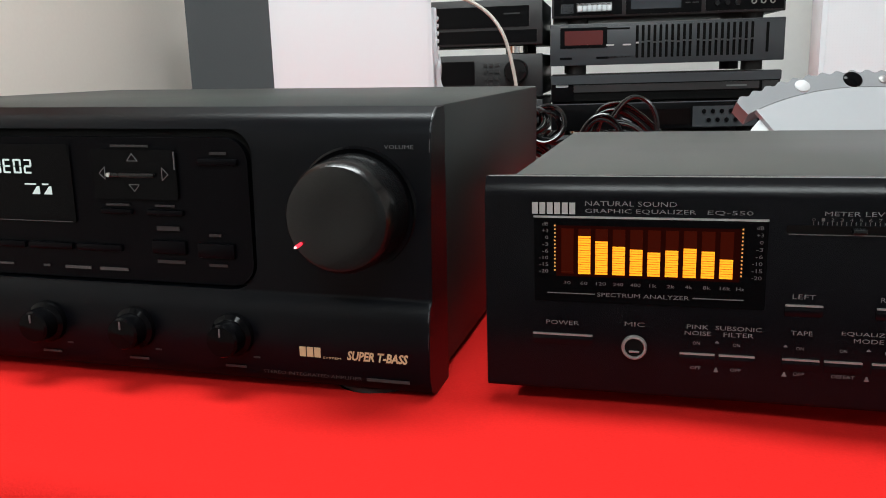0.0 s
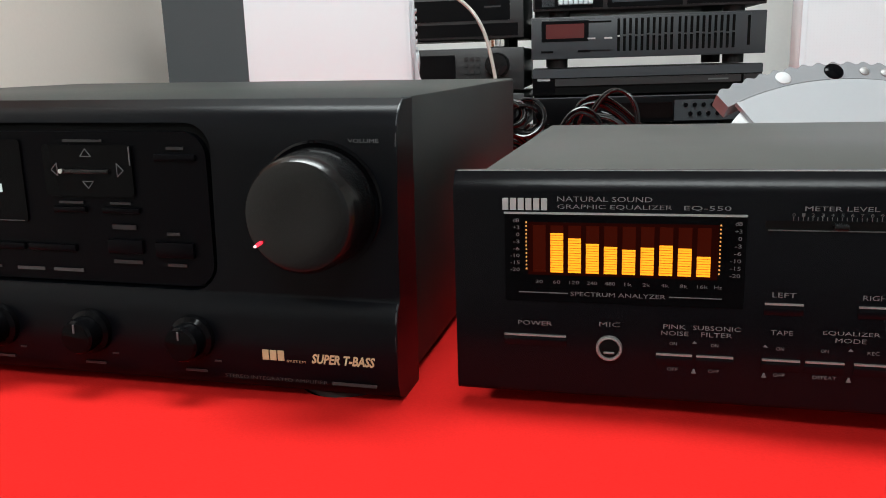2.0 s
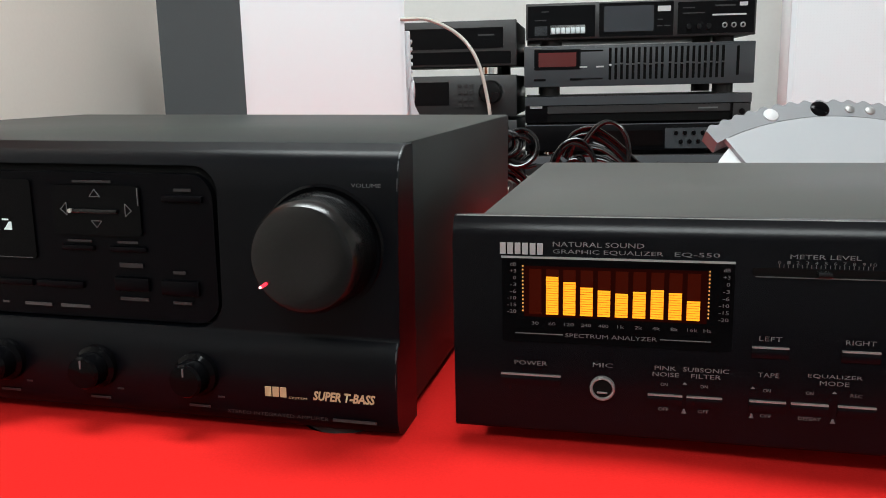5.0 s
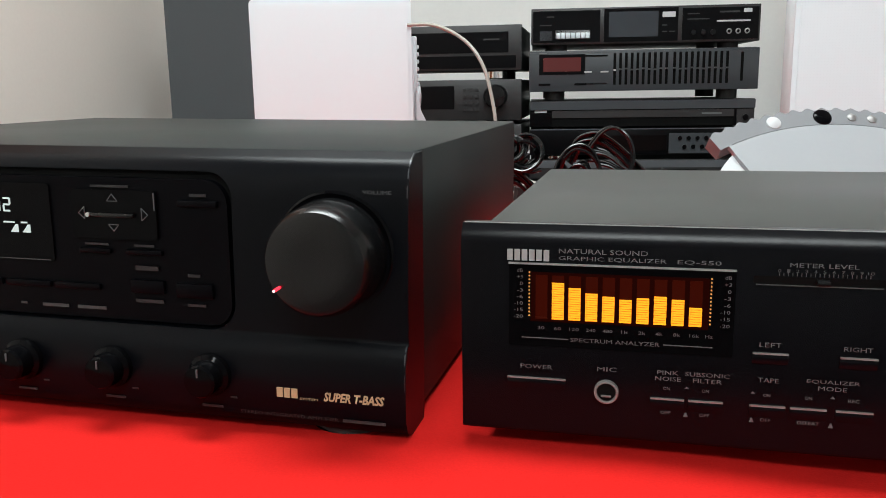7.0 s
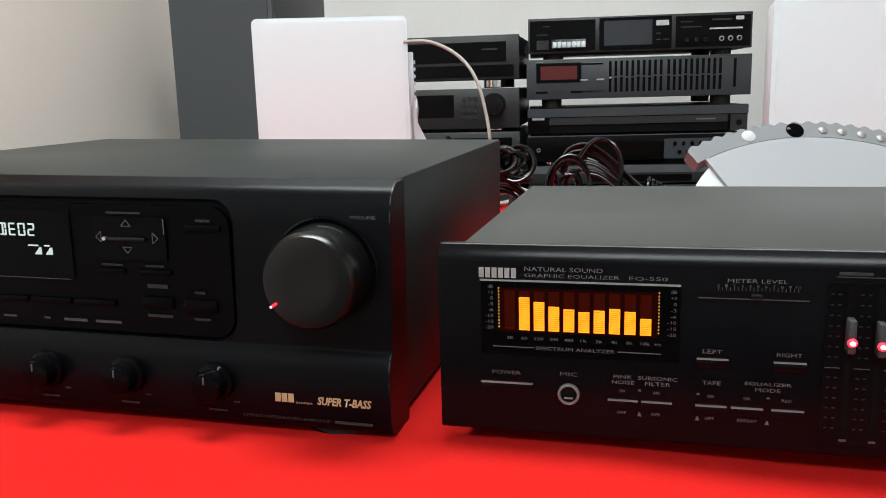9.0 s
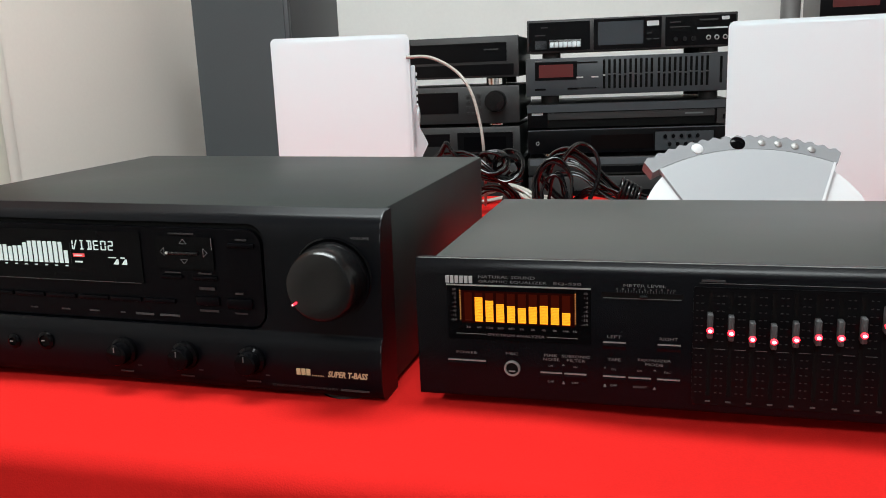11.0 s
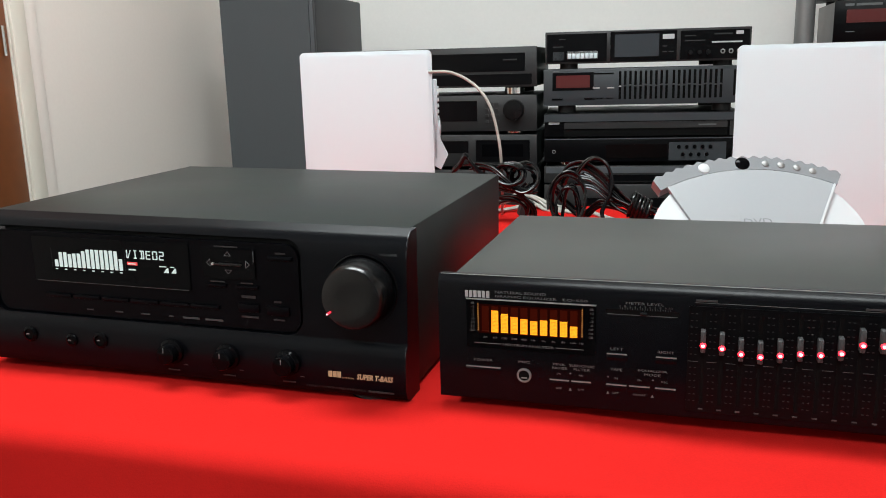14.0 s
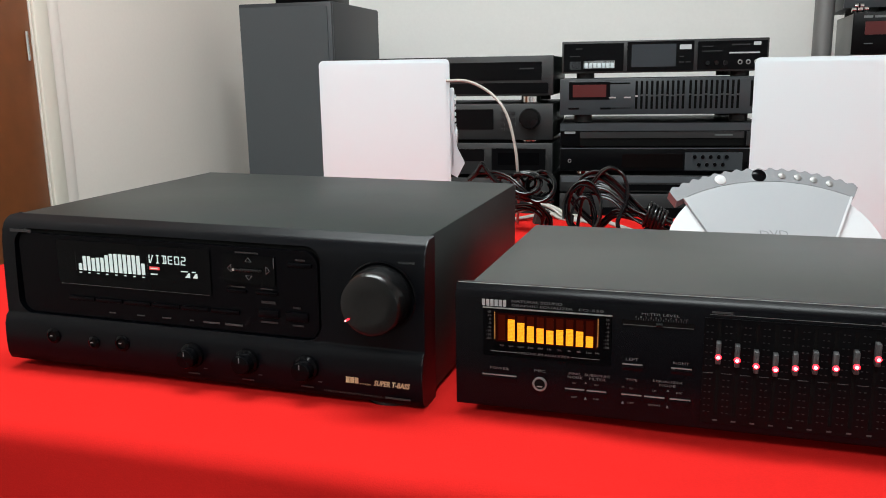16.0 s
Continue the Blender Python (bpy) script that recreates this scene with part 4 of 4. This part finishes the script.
patch(u, "lower_band", -0.185, 0.190, 0.005, 0.020, HOLE)
patch(u, "maker_mark", -0.222, -0.196, 0.0325, 0.0375, PALE, "pale maker mark")
bars([(0.125, 0.165, 0.027, 0.030)], -0.0036, PRINT, u)
u = unit("graphic_equalizer", S, RX0 - 0.002, RX1 + 0.004, 0.140, 0.219, "slate grey graphic equalizer with a dim red window", "equalizer", face=DEVGREY, foot_h=0.017)
Z = 0.017
patch(u, "display_window", -0.214, -0.118, Z + 0.033, Z + 0.072, PLASTIC)
patch(u, "red_window", -0.205, -0.127, Z + 0.039, Z + 0.066, REDGLASS, "dim red display window", proud=0.0018)
patch(u, "maker_mark", -0.214, -0.198, Z + 0.0735, Z + 0.0755, PRINT)
part("top_bevel", prism(bmesh.new(), [(0, -0.0006, Z + 0.0750), (0, 0.006, Z + 0.0796), (0, 0.012, Z + 0.0796), (0, 0.012, Z + 0.0750)], Matrix.Translation((-0.235, 0, 0)), Matrix.Translation((0.235, 0, 0))), DEVGREY, u)
patch(u, "meter_slot", -0.118, -0.072, Z + 0.067, Z + 0.070, HOLE)
for k in range(2):
    patch(u, "button", -0.120 + 0.034 * k, -0.104 + 0.034 * k, Z + 0.036, Z + 0.039, SILVER)
    patch(u, "button", -0.215 + 0.075 * k, -0.190 + 0.075 * k, Z + 0.012, Z + 0.016, PLASTIC)
patch(u, "lower_line", -0.122, -0.072, Z + 0.014, Z + 0.0155, PLASTIC)
for b0 in (-0.060, 0.062):
    for k in range(10):
        x = b0 + 0.0118 * k
        s = patch(u, "slider_slot", x, x + 0.0056, Z + 0.012, Z + 0.073, HOLE, "dark slider slot")
        zc = Z + 0.040 + 0.0012 * math.sin(1.9 * k + b0 * 30)
        part("slider_cap", B(x + 0.0004, x + 0.0052, -0.006, 0.0, zc, zc + 0.003), SILVER if k == 0 and b0 < 0 else SLIDER, s)
s = patch(u, "slider_slot", 0.198, 0.2035, Z + 0.016, Z + 0.071, HOLE, "dark slider slot")
u = unit("tape_deck", S, RX0 + 0.002, RX1 + 0.002, 0.231, 0.300, "charcoal cassette deck with white piano keys on the stack", "cassette deck", foot_h=0.011)
Z = 0.011
patch(u, "left_field", -0.228, -0.090, Z + 0.004, Z + 0.064, PLASTIC)
keys = patch(u, "key_row", -0.182, -0.110, Z + 0.010, Z + 0.027, PALE, "row of pale piano keys")
for k in range(7):
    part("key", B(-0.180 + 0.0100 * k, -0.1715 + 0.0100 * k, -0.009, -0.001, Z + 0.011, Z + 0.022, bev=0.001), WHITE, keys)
patch(u, "counter", -0.214, -0.188, Z + 0.008, Z + 0.026, DEVGREY)
well = patch(u, "cassette_door", -0.082, 0.068, Z + 0.003, Z + 0.066, PLASTIC)
patch(u, "cassette_window", -0.072, 0.028, Z + 0.012, Z + 0.060, DARKGLASS, "dark glossy cassette window", proud=0.0022)
patch(u, "bright_label", 0.036, 0.062, Z + 0.048, Z + 0.058, PALE, proud=0.002)
bars([(0.036, 0.046, Z + 0.020, Z + 0.022), (0.050, 0.062, Z + 0.020, Z + 0.022), (0.036, 0.046, Z + 0.032, Z + 0.034), (-0.214, -0.190, Z + 0.036, Z + 0.038), (-0.200, -0.185, Z + 0.052, Z + 0.054)], -0.0022, DIMPRINT, u)
patch(u, "right_field", 0.076, 0.228, Z + 0.004, Z + 0.064, PLASTIC)
patch(u, "level_line", 0.145, 0.212, Z + 0.037, Z + 0.040, PALE, "pale level line", proud=0.0022)
patch(u, "bright_label", 0.198, 0.214, Z + 0.054, Z + 0.061, PALE, proud=0.002)
bars([(0.086, 0.110, Z + 0.052, Z + 0.054), (0.150, 0.190, Z + 0.054, Z + 0.057), (0.086, 0.130, Z + 0.042, Z + 0.044)], -0.0022, DIMPRINT, u)
for x in (0.098, 0.118, 0.138):
    part("small_knob", cyl(bmesh.new(), x, -0.008, Z + 0.018, 0.005, 0.008, "y", 16), KNOB, u)
for x in (0.170, 0.188, 0.206):
    j = part("socket", lathe(bmesh.new(), [(0.0052, 0), (0.0052, 0.003), (0.0032, 0.0035), (0.0030, 0.001)], Matrix.Translation((x, -0.0008, Z + 0.019)) @ FRONTWARD, 20, cap=False), NICKEL, u, "round metal socket")

# left-hand stack
LX0, LX1 = -0.432, 0.0
u = unit("tape_deck", LS, LX0, LX1, -0.100, -0.004, "black cassette deck at the bottom of the stack", "cassette deck", foot_h=0.024)
patch(u, "cassette_door", -0.06, 0.05, 0.040, 0.100, PLASTIC)
u = unit("tape_deck", LS, LX0, LX1, 0.004, 0.077, "black cassette deck with a dark window", "cassette deck", foot_h=0.007)
patch(u, "cassette_door", 0.075, 0.200, 0.018, 0.068, PLASTIC)
patch(u, "cassette_window", 0.090, 0.185, 0.030, 0.058, GLOSS, "dark cassette window", proud=0.002)
patch(u, "display_window", -0.010, 0.058, 0.038, 0.066, PLASTIC)
u = rec = unit("stereo_receiver", LS, LX0, LX1, 0.085, 0.166, "black receiver with a round volume knob", "receiver", foot_h=0.007)
part("volume_knob", lathe(bmesh.new(), [(0.024, 0), (0.023, 0.016), (0.021, 0.020), (0.002, 0.021)], Matrix.Translation((0.164, 0, 0.055)) @ FRONTWARD, 40), KNOB, u, "round black volume knob")
patch(u, "display_window", -0.090, 0.080, 0.030, 0.076, PLASTIC)
for k in range(4):
    for j in range(3):
        part("button", B(0.098 + 0.012 * j, 0.106 + 0.012 * j, -0.003, 0.001, 0.026 + 0.013 * k, 0.032 + 0.013 * k), DEVFACE, u)
u = vcr = unit("video_recorder", LS, LX0, LX1, 0.184, 0.272, "large black video recorder with a long tape door", "video recorder", foot_h=0.0175)
patch(u, "tape_door", -0.200, 0.190, 0.052, 0.092, PLASTIC, "long dark tape door")
patch(u, "lower_flap", -0.210, 0.205, 0.022, 0.046, PLASTIC)
bars([(0.140, 0.172, 0.076, 0.079)], -0.0016, DIMPRINT, u)
for sx in (0, 1):
    for uo, top in ((vcr, 0.0172), (rec, 0.0065)):
        part("foot_ring", lathe(bmesh.new(), [(0.0212, 0.001), (0.0225, 0.002), (0.0225, top - 0.002), (0.0212, top - 0.001)], Matrix.Translation(((2 * sx - 1) * 0.161, 0.035, 0)), 28, cap=False), CHROME, uo, "silver ring round the foot")

# floor-standing speaker
tw = thing("tower_speaker", pose(-0.9452, 1.698, FLOOR_Z, 0, 0, 4.0), "tall floor-standing speaker with a grey cloth front", "speaker")
TH = 0.4125 - FLOOR_Z
part("cabinet", B(-0.110, 0.134, 0.012, 0.365, 0, TH, bev=0.004), TOWERSIDE, tw, "black vinyl cabinet")
part("grille", plate(bmesh.new(), -0.107, 0.124, 0.02, TH - 0.010, -0.008, 0.013, 0.006, 4), GRILLE, tw, "grey stretched cloth grille")
part("baffle", B(-0.110, 0.134, -0.004, 0.011, 0.004, TH - 0.001, bev=0.003), TOWERSIDE, tw, "black front board round the grille")
whole("black_box", B(-0.07, 0.07, -0.08, 0.08, 0, 0.10, bev=0.004), PLASTIC, pose(-0.915, 1.82, 0.4130, 0, 0, 4), "small black box standing on the tall speaker", "box")

# right-hand rack behind the second white speaker
RS = pose(0.366, 1.880, 0, 0, 0, 0.0)
z0 = BENCH_Z
GREYSIDE = mat("grey_painted_side", (0.17, 0.17, 0.165), 0.5, grain=0.1, scale=300, blotch=0.1)
u = unit("stereo_receiver", RS, 0.0, 0.43, z0 + 0.010, z0 + 0.175, "black receiver low in the rack", "receiver", foot_h=0.010)
u = unit("cassette_deck", RS, 0.0, 0.43, z0 + 0.187, z0 + 0.375, "black cassette deck under the equalizer", "cassette deck", foot_h=0.012)
u = unit("graphic_equalizer", RS, 0.0, 0.43, 0.262, 0.352, "black graphic equalizer with a dim red window", "equalizer", face=PLASTIC, cover=GREYSIDE, foot_h=0.012)
patch(u, "red_window", -0.190, -0.098, 0.054, 0.082, REDGLASS, "dim red display window", proud=0.0018)
bars([(-0.194, -0.176, 0.090, 0.095), (-0.172, -0.120, 0.090, 0.095), (-0.190, -0.172, 0.034, 0.036), (-0.100, -0.080, 0.032, 0.036)], -0.0008, PRINT, u)
u = unit("tuner", RS @ pose(0, 0.035, 0), -0.016, 0.414, 0.364, 0.436, "slate grey tuner on top of the rack", "tuner", face=DEVGREY, foot_h=0.012)
con = thing("plug_cluster", RS @ pose(-0.001, 0.012, 0.3525), "loose bunch of small metal plugs on the rack", "plug")
for k, (dx, dz, ln) in enumerate(((0.010, 0.006, 0.022), (0.016, 0.014, 0.018), (0.024, 0.007, 0.020))):
    pl = part("plug", cyl(bmesh.new(), dx - 0.012, 0.002 * k, dz, 0.0055, ln, "x", 16), CHROME, con, "short bright metal plug")
    part("plug_collar", cyl(bmesh.new(), dx - 0.012 + 0.4 * ln, 0.002 * k, dz, 0.0064, 0.003, "x", 16), PLASTIC, pl)
pole = thing("microphone_stand", pose(0.315, 1.960, FLOOR_Z), "grey metal stand pole behind the speakers", "stand")
part("pole", cyl(bmesh.new(), 0, 0, 0.01, 0.0215, 1.75, "z", 28), POLE, pole)
part("base_plate", lathe(bmesh.new(), [(0.13, 0), (0.13, 0.0102), (0.12, 0.012), (0.02, 0.016)], Matrix(), 40), POLE, pole)
part("collar", cyl(bmesh.new(), 0, 0, 1.16, 0.026, 0.05, "z", 28), PLASTIC, pole)


# ---- cables ----
def cable(name, runs, r, material, label, m=None):
    x, y = runs[0][0][0], runs[0][0][1]
    c = thing(name, pose(x, y, CLOTH_Z), label, "cable")
    for pts in runs:
        part("loop", sweep(bmesh.new(), [(p[0] - x, p[1] - y, p[2] - CLOTH_Z) for p in pts], r, 8, 8), material, c)
    return c


def ring(cx, cy, cz, rx, rz, tilt, a0, turns, seed):
    """Turns of a standing ring, each a little off the last."""
    g = random.Random(seed)
    pts = []
    for k in range(int(12 * turns) + 1):
        a = radians(a0) - 2 * math.pi * k / 12
        w = 1 + 0.07 * math.sin(k / 12 * 2.1 + seed) + 0.02 * g.uniform(-1, 1)
        pts.append((cx + rx * w * math.cos(a), cy + tilt * math.sin(a) + 0.004 * k / 12, max(0.0095, cz + rz * w * math.sin(a))))
    return pts


def strands(n, pts, spread, seed, first=0.4):
    """n neighbouring runs along one line, drifting apart and together."""
    g = random.Random(seed)
    out = []
    for k in range(n):
        off = [Vector((g.uniform(-1, 1) * spread[0], g.uniform(-1, 1) * spread[1], g.uniform(-1, 1) * spread[2])) for q in range(2)]
        line = []
        for i, q in enumerate(pts):
            f = i / (len(pts) - 1)
            o = off[0] * (1 - f) + off[1] * f
            line.append((q[0] + o.x, q[1] + o.y, max(0.0095, q[2] + o.z)))
        out.append(line)
    return out


def tie(cx, cy, cz, r, lean, turns):
    """Windings of cable round the gathered bundle."""
    n = 12
    return [(cx + 0.0044 * (k / n - turns / 2) + lean * math.sin(2 * math.pi * k / n), cy + 0.016 * math.cos(2 * math.pi * k / n), cz - 0.0024 * (k / n - turns / 2) + r * math.sin(2 * math.pi * k / n)) for k in range(int(n * turns) + 1)]


BACKBAND = [(-0.100, 0.985, 0.070), (-0.090, 0.988, 0.088), (-0.070, 0.990, 0.094), (-0.048, 0.988, 0.082), (-0.024, 0.980, 0.060), (-0.004, 0.972, 0.043), (0.014, 0.970, 0.034), (0.036, 0.972, 0.024)]
LOWBAND = [(-0.075, 0.985, 0.072), (-0.055, 0.985, 0.068), (-0.036, 0.980, 0.056), (-0.016, 0.974, 0.044), (0.010, 0.970, 0.034), (0.034, 0.972, 0.026)]
PEAK = [(-0.080, 0.980, 0.080), (-0.066, 0.980, 0.098), (-0.052, 0.978, 0.104), (-0.037, 0.974, 0.096), (-0.029, 0.970, 0.076), (-0.031, 0.966, 0.052), (-0.040, 0.962, 0.028), (-0.030, 0.958, 0.012), (-0.012, 0.958, 0.014), (0.006, 0.962, 0.024)]
cable("coiled_cable", [ring(-0.089, 0.965, 0.047, 0.0258, 0.038, 0.010, 200, 2.2, 2), ring(-0.088, 0.972, 0.046, 0.0235, 0.036, -0.008, 250, 1.4, 5), ring(-0.089, 0.968, 0.032, 0.0160, 0.029, 0.006, 230, 1.2, 7)]
      + strands(8, BACKBAND, (0.005, 0.008, 0.0080), 31) + strands(5, LOWBAND, (0.006, 0.008, 0.0110), 32) + strands(3, PEAK, (0.0035, 0.006, 0.003), 33)
      + strands(7, [(-0.112, 0.990, 0.060), (-0.095, 0.995, 0.036), (-0.070, 0.995, 0.020), (-0.045, 0.985, 0.040), (-0.010, 0.975, 0.038), (0.020, 0.970, 0.030)], (0.006, 0.006, 0.010), 34)
      + strands(3, [(-0.100, 0.975, 0.0095), (-0.098, 0.978, 0.030), (-0.094, 0.980, 0.056), (-0.084, 0.980, 0.062), (-0.076, 0.978, 0.036), (-0.074, 0.975, 0.0095)], (0.006, 0.006, 0.006), 35)
      + [tie(0.011, 0.968, 0.0365, 0.0165, 0.006, 6), tie(0.010, 0.969, 0.0365, 0.0145, 0.005, 5)]
      + strands(2, [(0.030, 0.970, 0.030), (0.042, 0.972, 0.018), (0.060, 0.980, 0.0095), (0.085, 0.990, 0.0095)], (0.003, 0.004, 0.003), 36),
      0.0020, CABLE, "dense coil of glossy black mains cable on the red cloth")
FORK = [(-0.258, 0.972, 0.086), (-0.247, 0.970, 0.096), (-0.238, 0.970, 0.109), (-0.230, 0.970, 0.098), (-0.216, 0.972, 0.082), (-0.198, 0.975, 0.074), (-0.176, 0.975, 0.064), (-0.156, 0.975, 0.050), (-0.140, 0.980, 0.030), (-0.140, 0.985, 0.0095)]
SAG = [(-0.235, 0.980, 0.092), (-0.218, 0.980, 0.093), (-0.200, 0.978, 0.088), (-0.184, 0.975, 0.078), (-0.168, 0.975, 0.066), (-0.150, 0.978, 0.058), (-0.136, 0.980, 0.062)]
cable("coiled_cable", [ring(-0.173, 0.970, 0.081, 0.0215, 0.0145, 0.010, 150, 2.4, 4), ring(-0.178, 0.976, 0.083, 0.0190, 0.0130, -0.010, 120, 2.2, 9), ring(-0.153, 0.975, 0.076, 0.0205, 0.0195, 0.012, 60, 2.4, 6), ring(-0.155, 0.982, 0.073, 0.0165, 0.0165, -0.012, 30, 1.8, 12), ring(-0.196, 0.982, 0.080, 0.0180, 0.0140, -0.010, 30, 1.6, 14)]
      + strands(3, FORK, (0.003, 0.006, 0.003), 41) + strands(5, SAG, (0.008, 0.008, 0.008), 42)
      + strands(5, [(-0.225, 0.990, 0.070), (-0.200, 0.988, 0.064), (-0.178, 0.986, 0.056), (-0.156, 0.985, 0.052), (-0.140, 0.985, 0.060)], (0.010, 0.008, 0.010), 43)
      + strands(4, [(-0.215, 0.990, 0.0095), (-0.205, 0.990, 0.030), (-0.185, 0.988, 0.044), (-0.160, 0.986, 0.044), (-0.145, 0.990, 0.030), (-0.150, 0.995, 0.0095)], (0.012, 0.008, 0.006), 44),
      0.0021, CABLE, "tangle of glossy black cables behind the amplifier")
cable("speaker_cord", [[(-0.300, 0.990, 0.228), (-0.262, 0.992, 0.226), (-0.225, 0.985, 0.207), (-0.203, 0.982, 0.178), (-0.191, 0.98, 0.135), (-0.187, 0.98, 0.100), (-0.190, 1.00, 0.05), (-0.20, 1.04, 0.0102)]], 0.0022, CORD, "pale translucent cord hanging from the white speaker")
CORD_LOW = [(-0.300, 1.020, 0.0090), (-0.240, 1.050, 0.0095), (-0.205, 1.074, 0.0100), (-0.172, 1.100, 0.0135), (-0.140, 1.105, 0.0130), (-0.112, 1.080, 0.0100), (-0.085, 1.060, 0.0090)]
CORD_ARCH = [(-0.300, 1.040, 0.0095), (-0.245, 1.070, 0.0120), (-0.212, 1.095, 0.0200), (-0.182, 1.110, 0.0270), (-0.158, 1.112, 0.0210), (-0.136, 1.100, 0.0120), (-0.100, 1.080, 0.0095)]
cable("speaker_cord", strands(3, CORD_LOW, (0.008, 0.007, 0.0016), 51) + strands(6, CORD_ARCH, (0.010, 0.008, 0.0060), 52)
      + strands(2, [(-0.130, 1.100, 0.0100), (-0.100, 1.105, 0.0100), (-0.074, 1.086, 0.0090), (-0.052, 1.055, 0.0090), (-0.020, 1.010, 0.0090)], (0.004, 0.004, 0.0005), 53), 0.0022, CORD, "pale translucent speaker cords lying on the cloth")
plug = thing("power_plug", pose(-0.166, 1.062, 0.0060, 0, 0, 20), "small black plug lying on the red cloth", "plug")
bm = prism(bmesh.new(), [(-0.014, 0, 0), (0.014, 0, 0), (0.010, 0, 0.014), (0.011, 0, 0.020), (-0.011, 0, 0.020), (-0.010, 0, 0.014)], Matrix.Translation((0, -0.012, 0)), Matrix.Translation((0, 0.012, 0)))
part("plug_body", bm, RUBBER, plug)
whole("lint_speck", B(-0.0016, 0.0016, -0.0005, 0.0005, 0, 0.0006), mat("pale_lint", (0.75, 0.45, 0.40), 0.9, grain=0.1, scale=900), pose(-0.023, 0.300, CLOTH_Z + 0.0004, 0, 0, 25), "tiny pale lint speck on the red cloth", "lint")
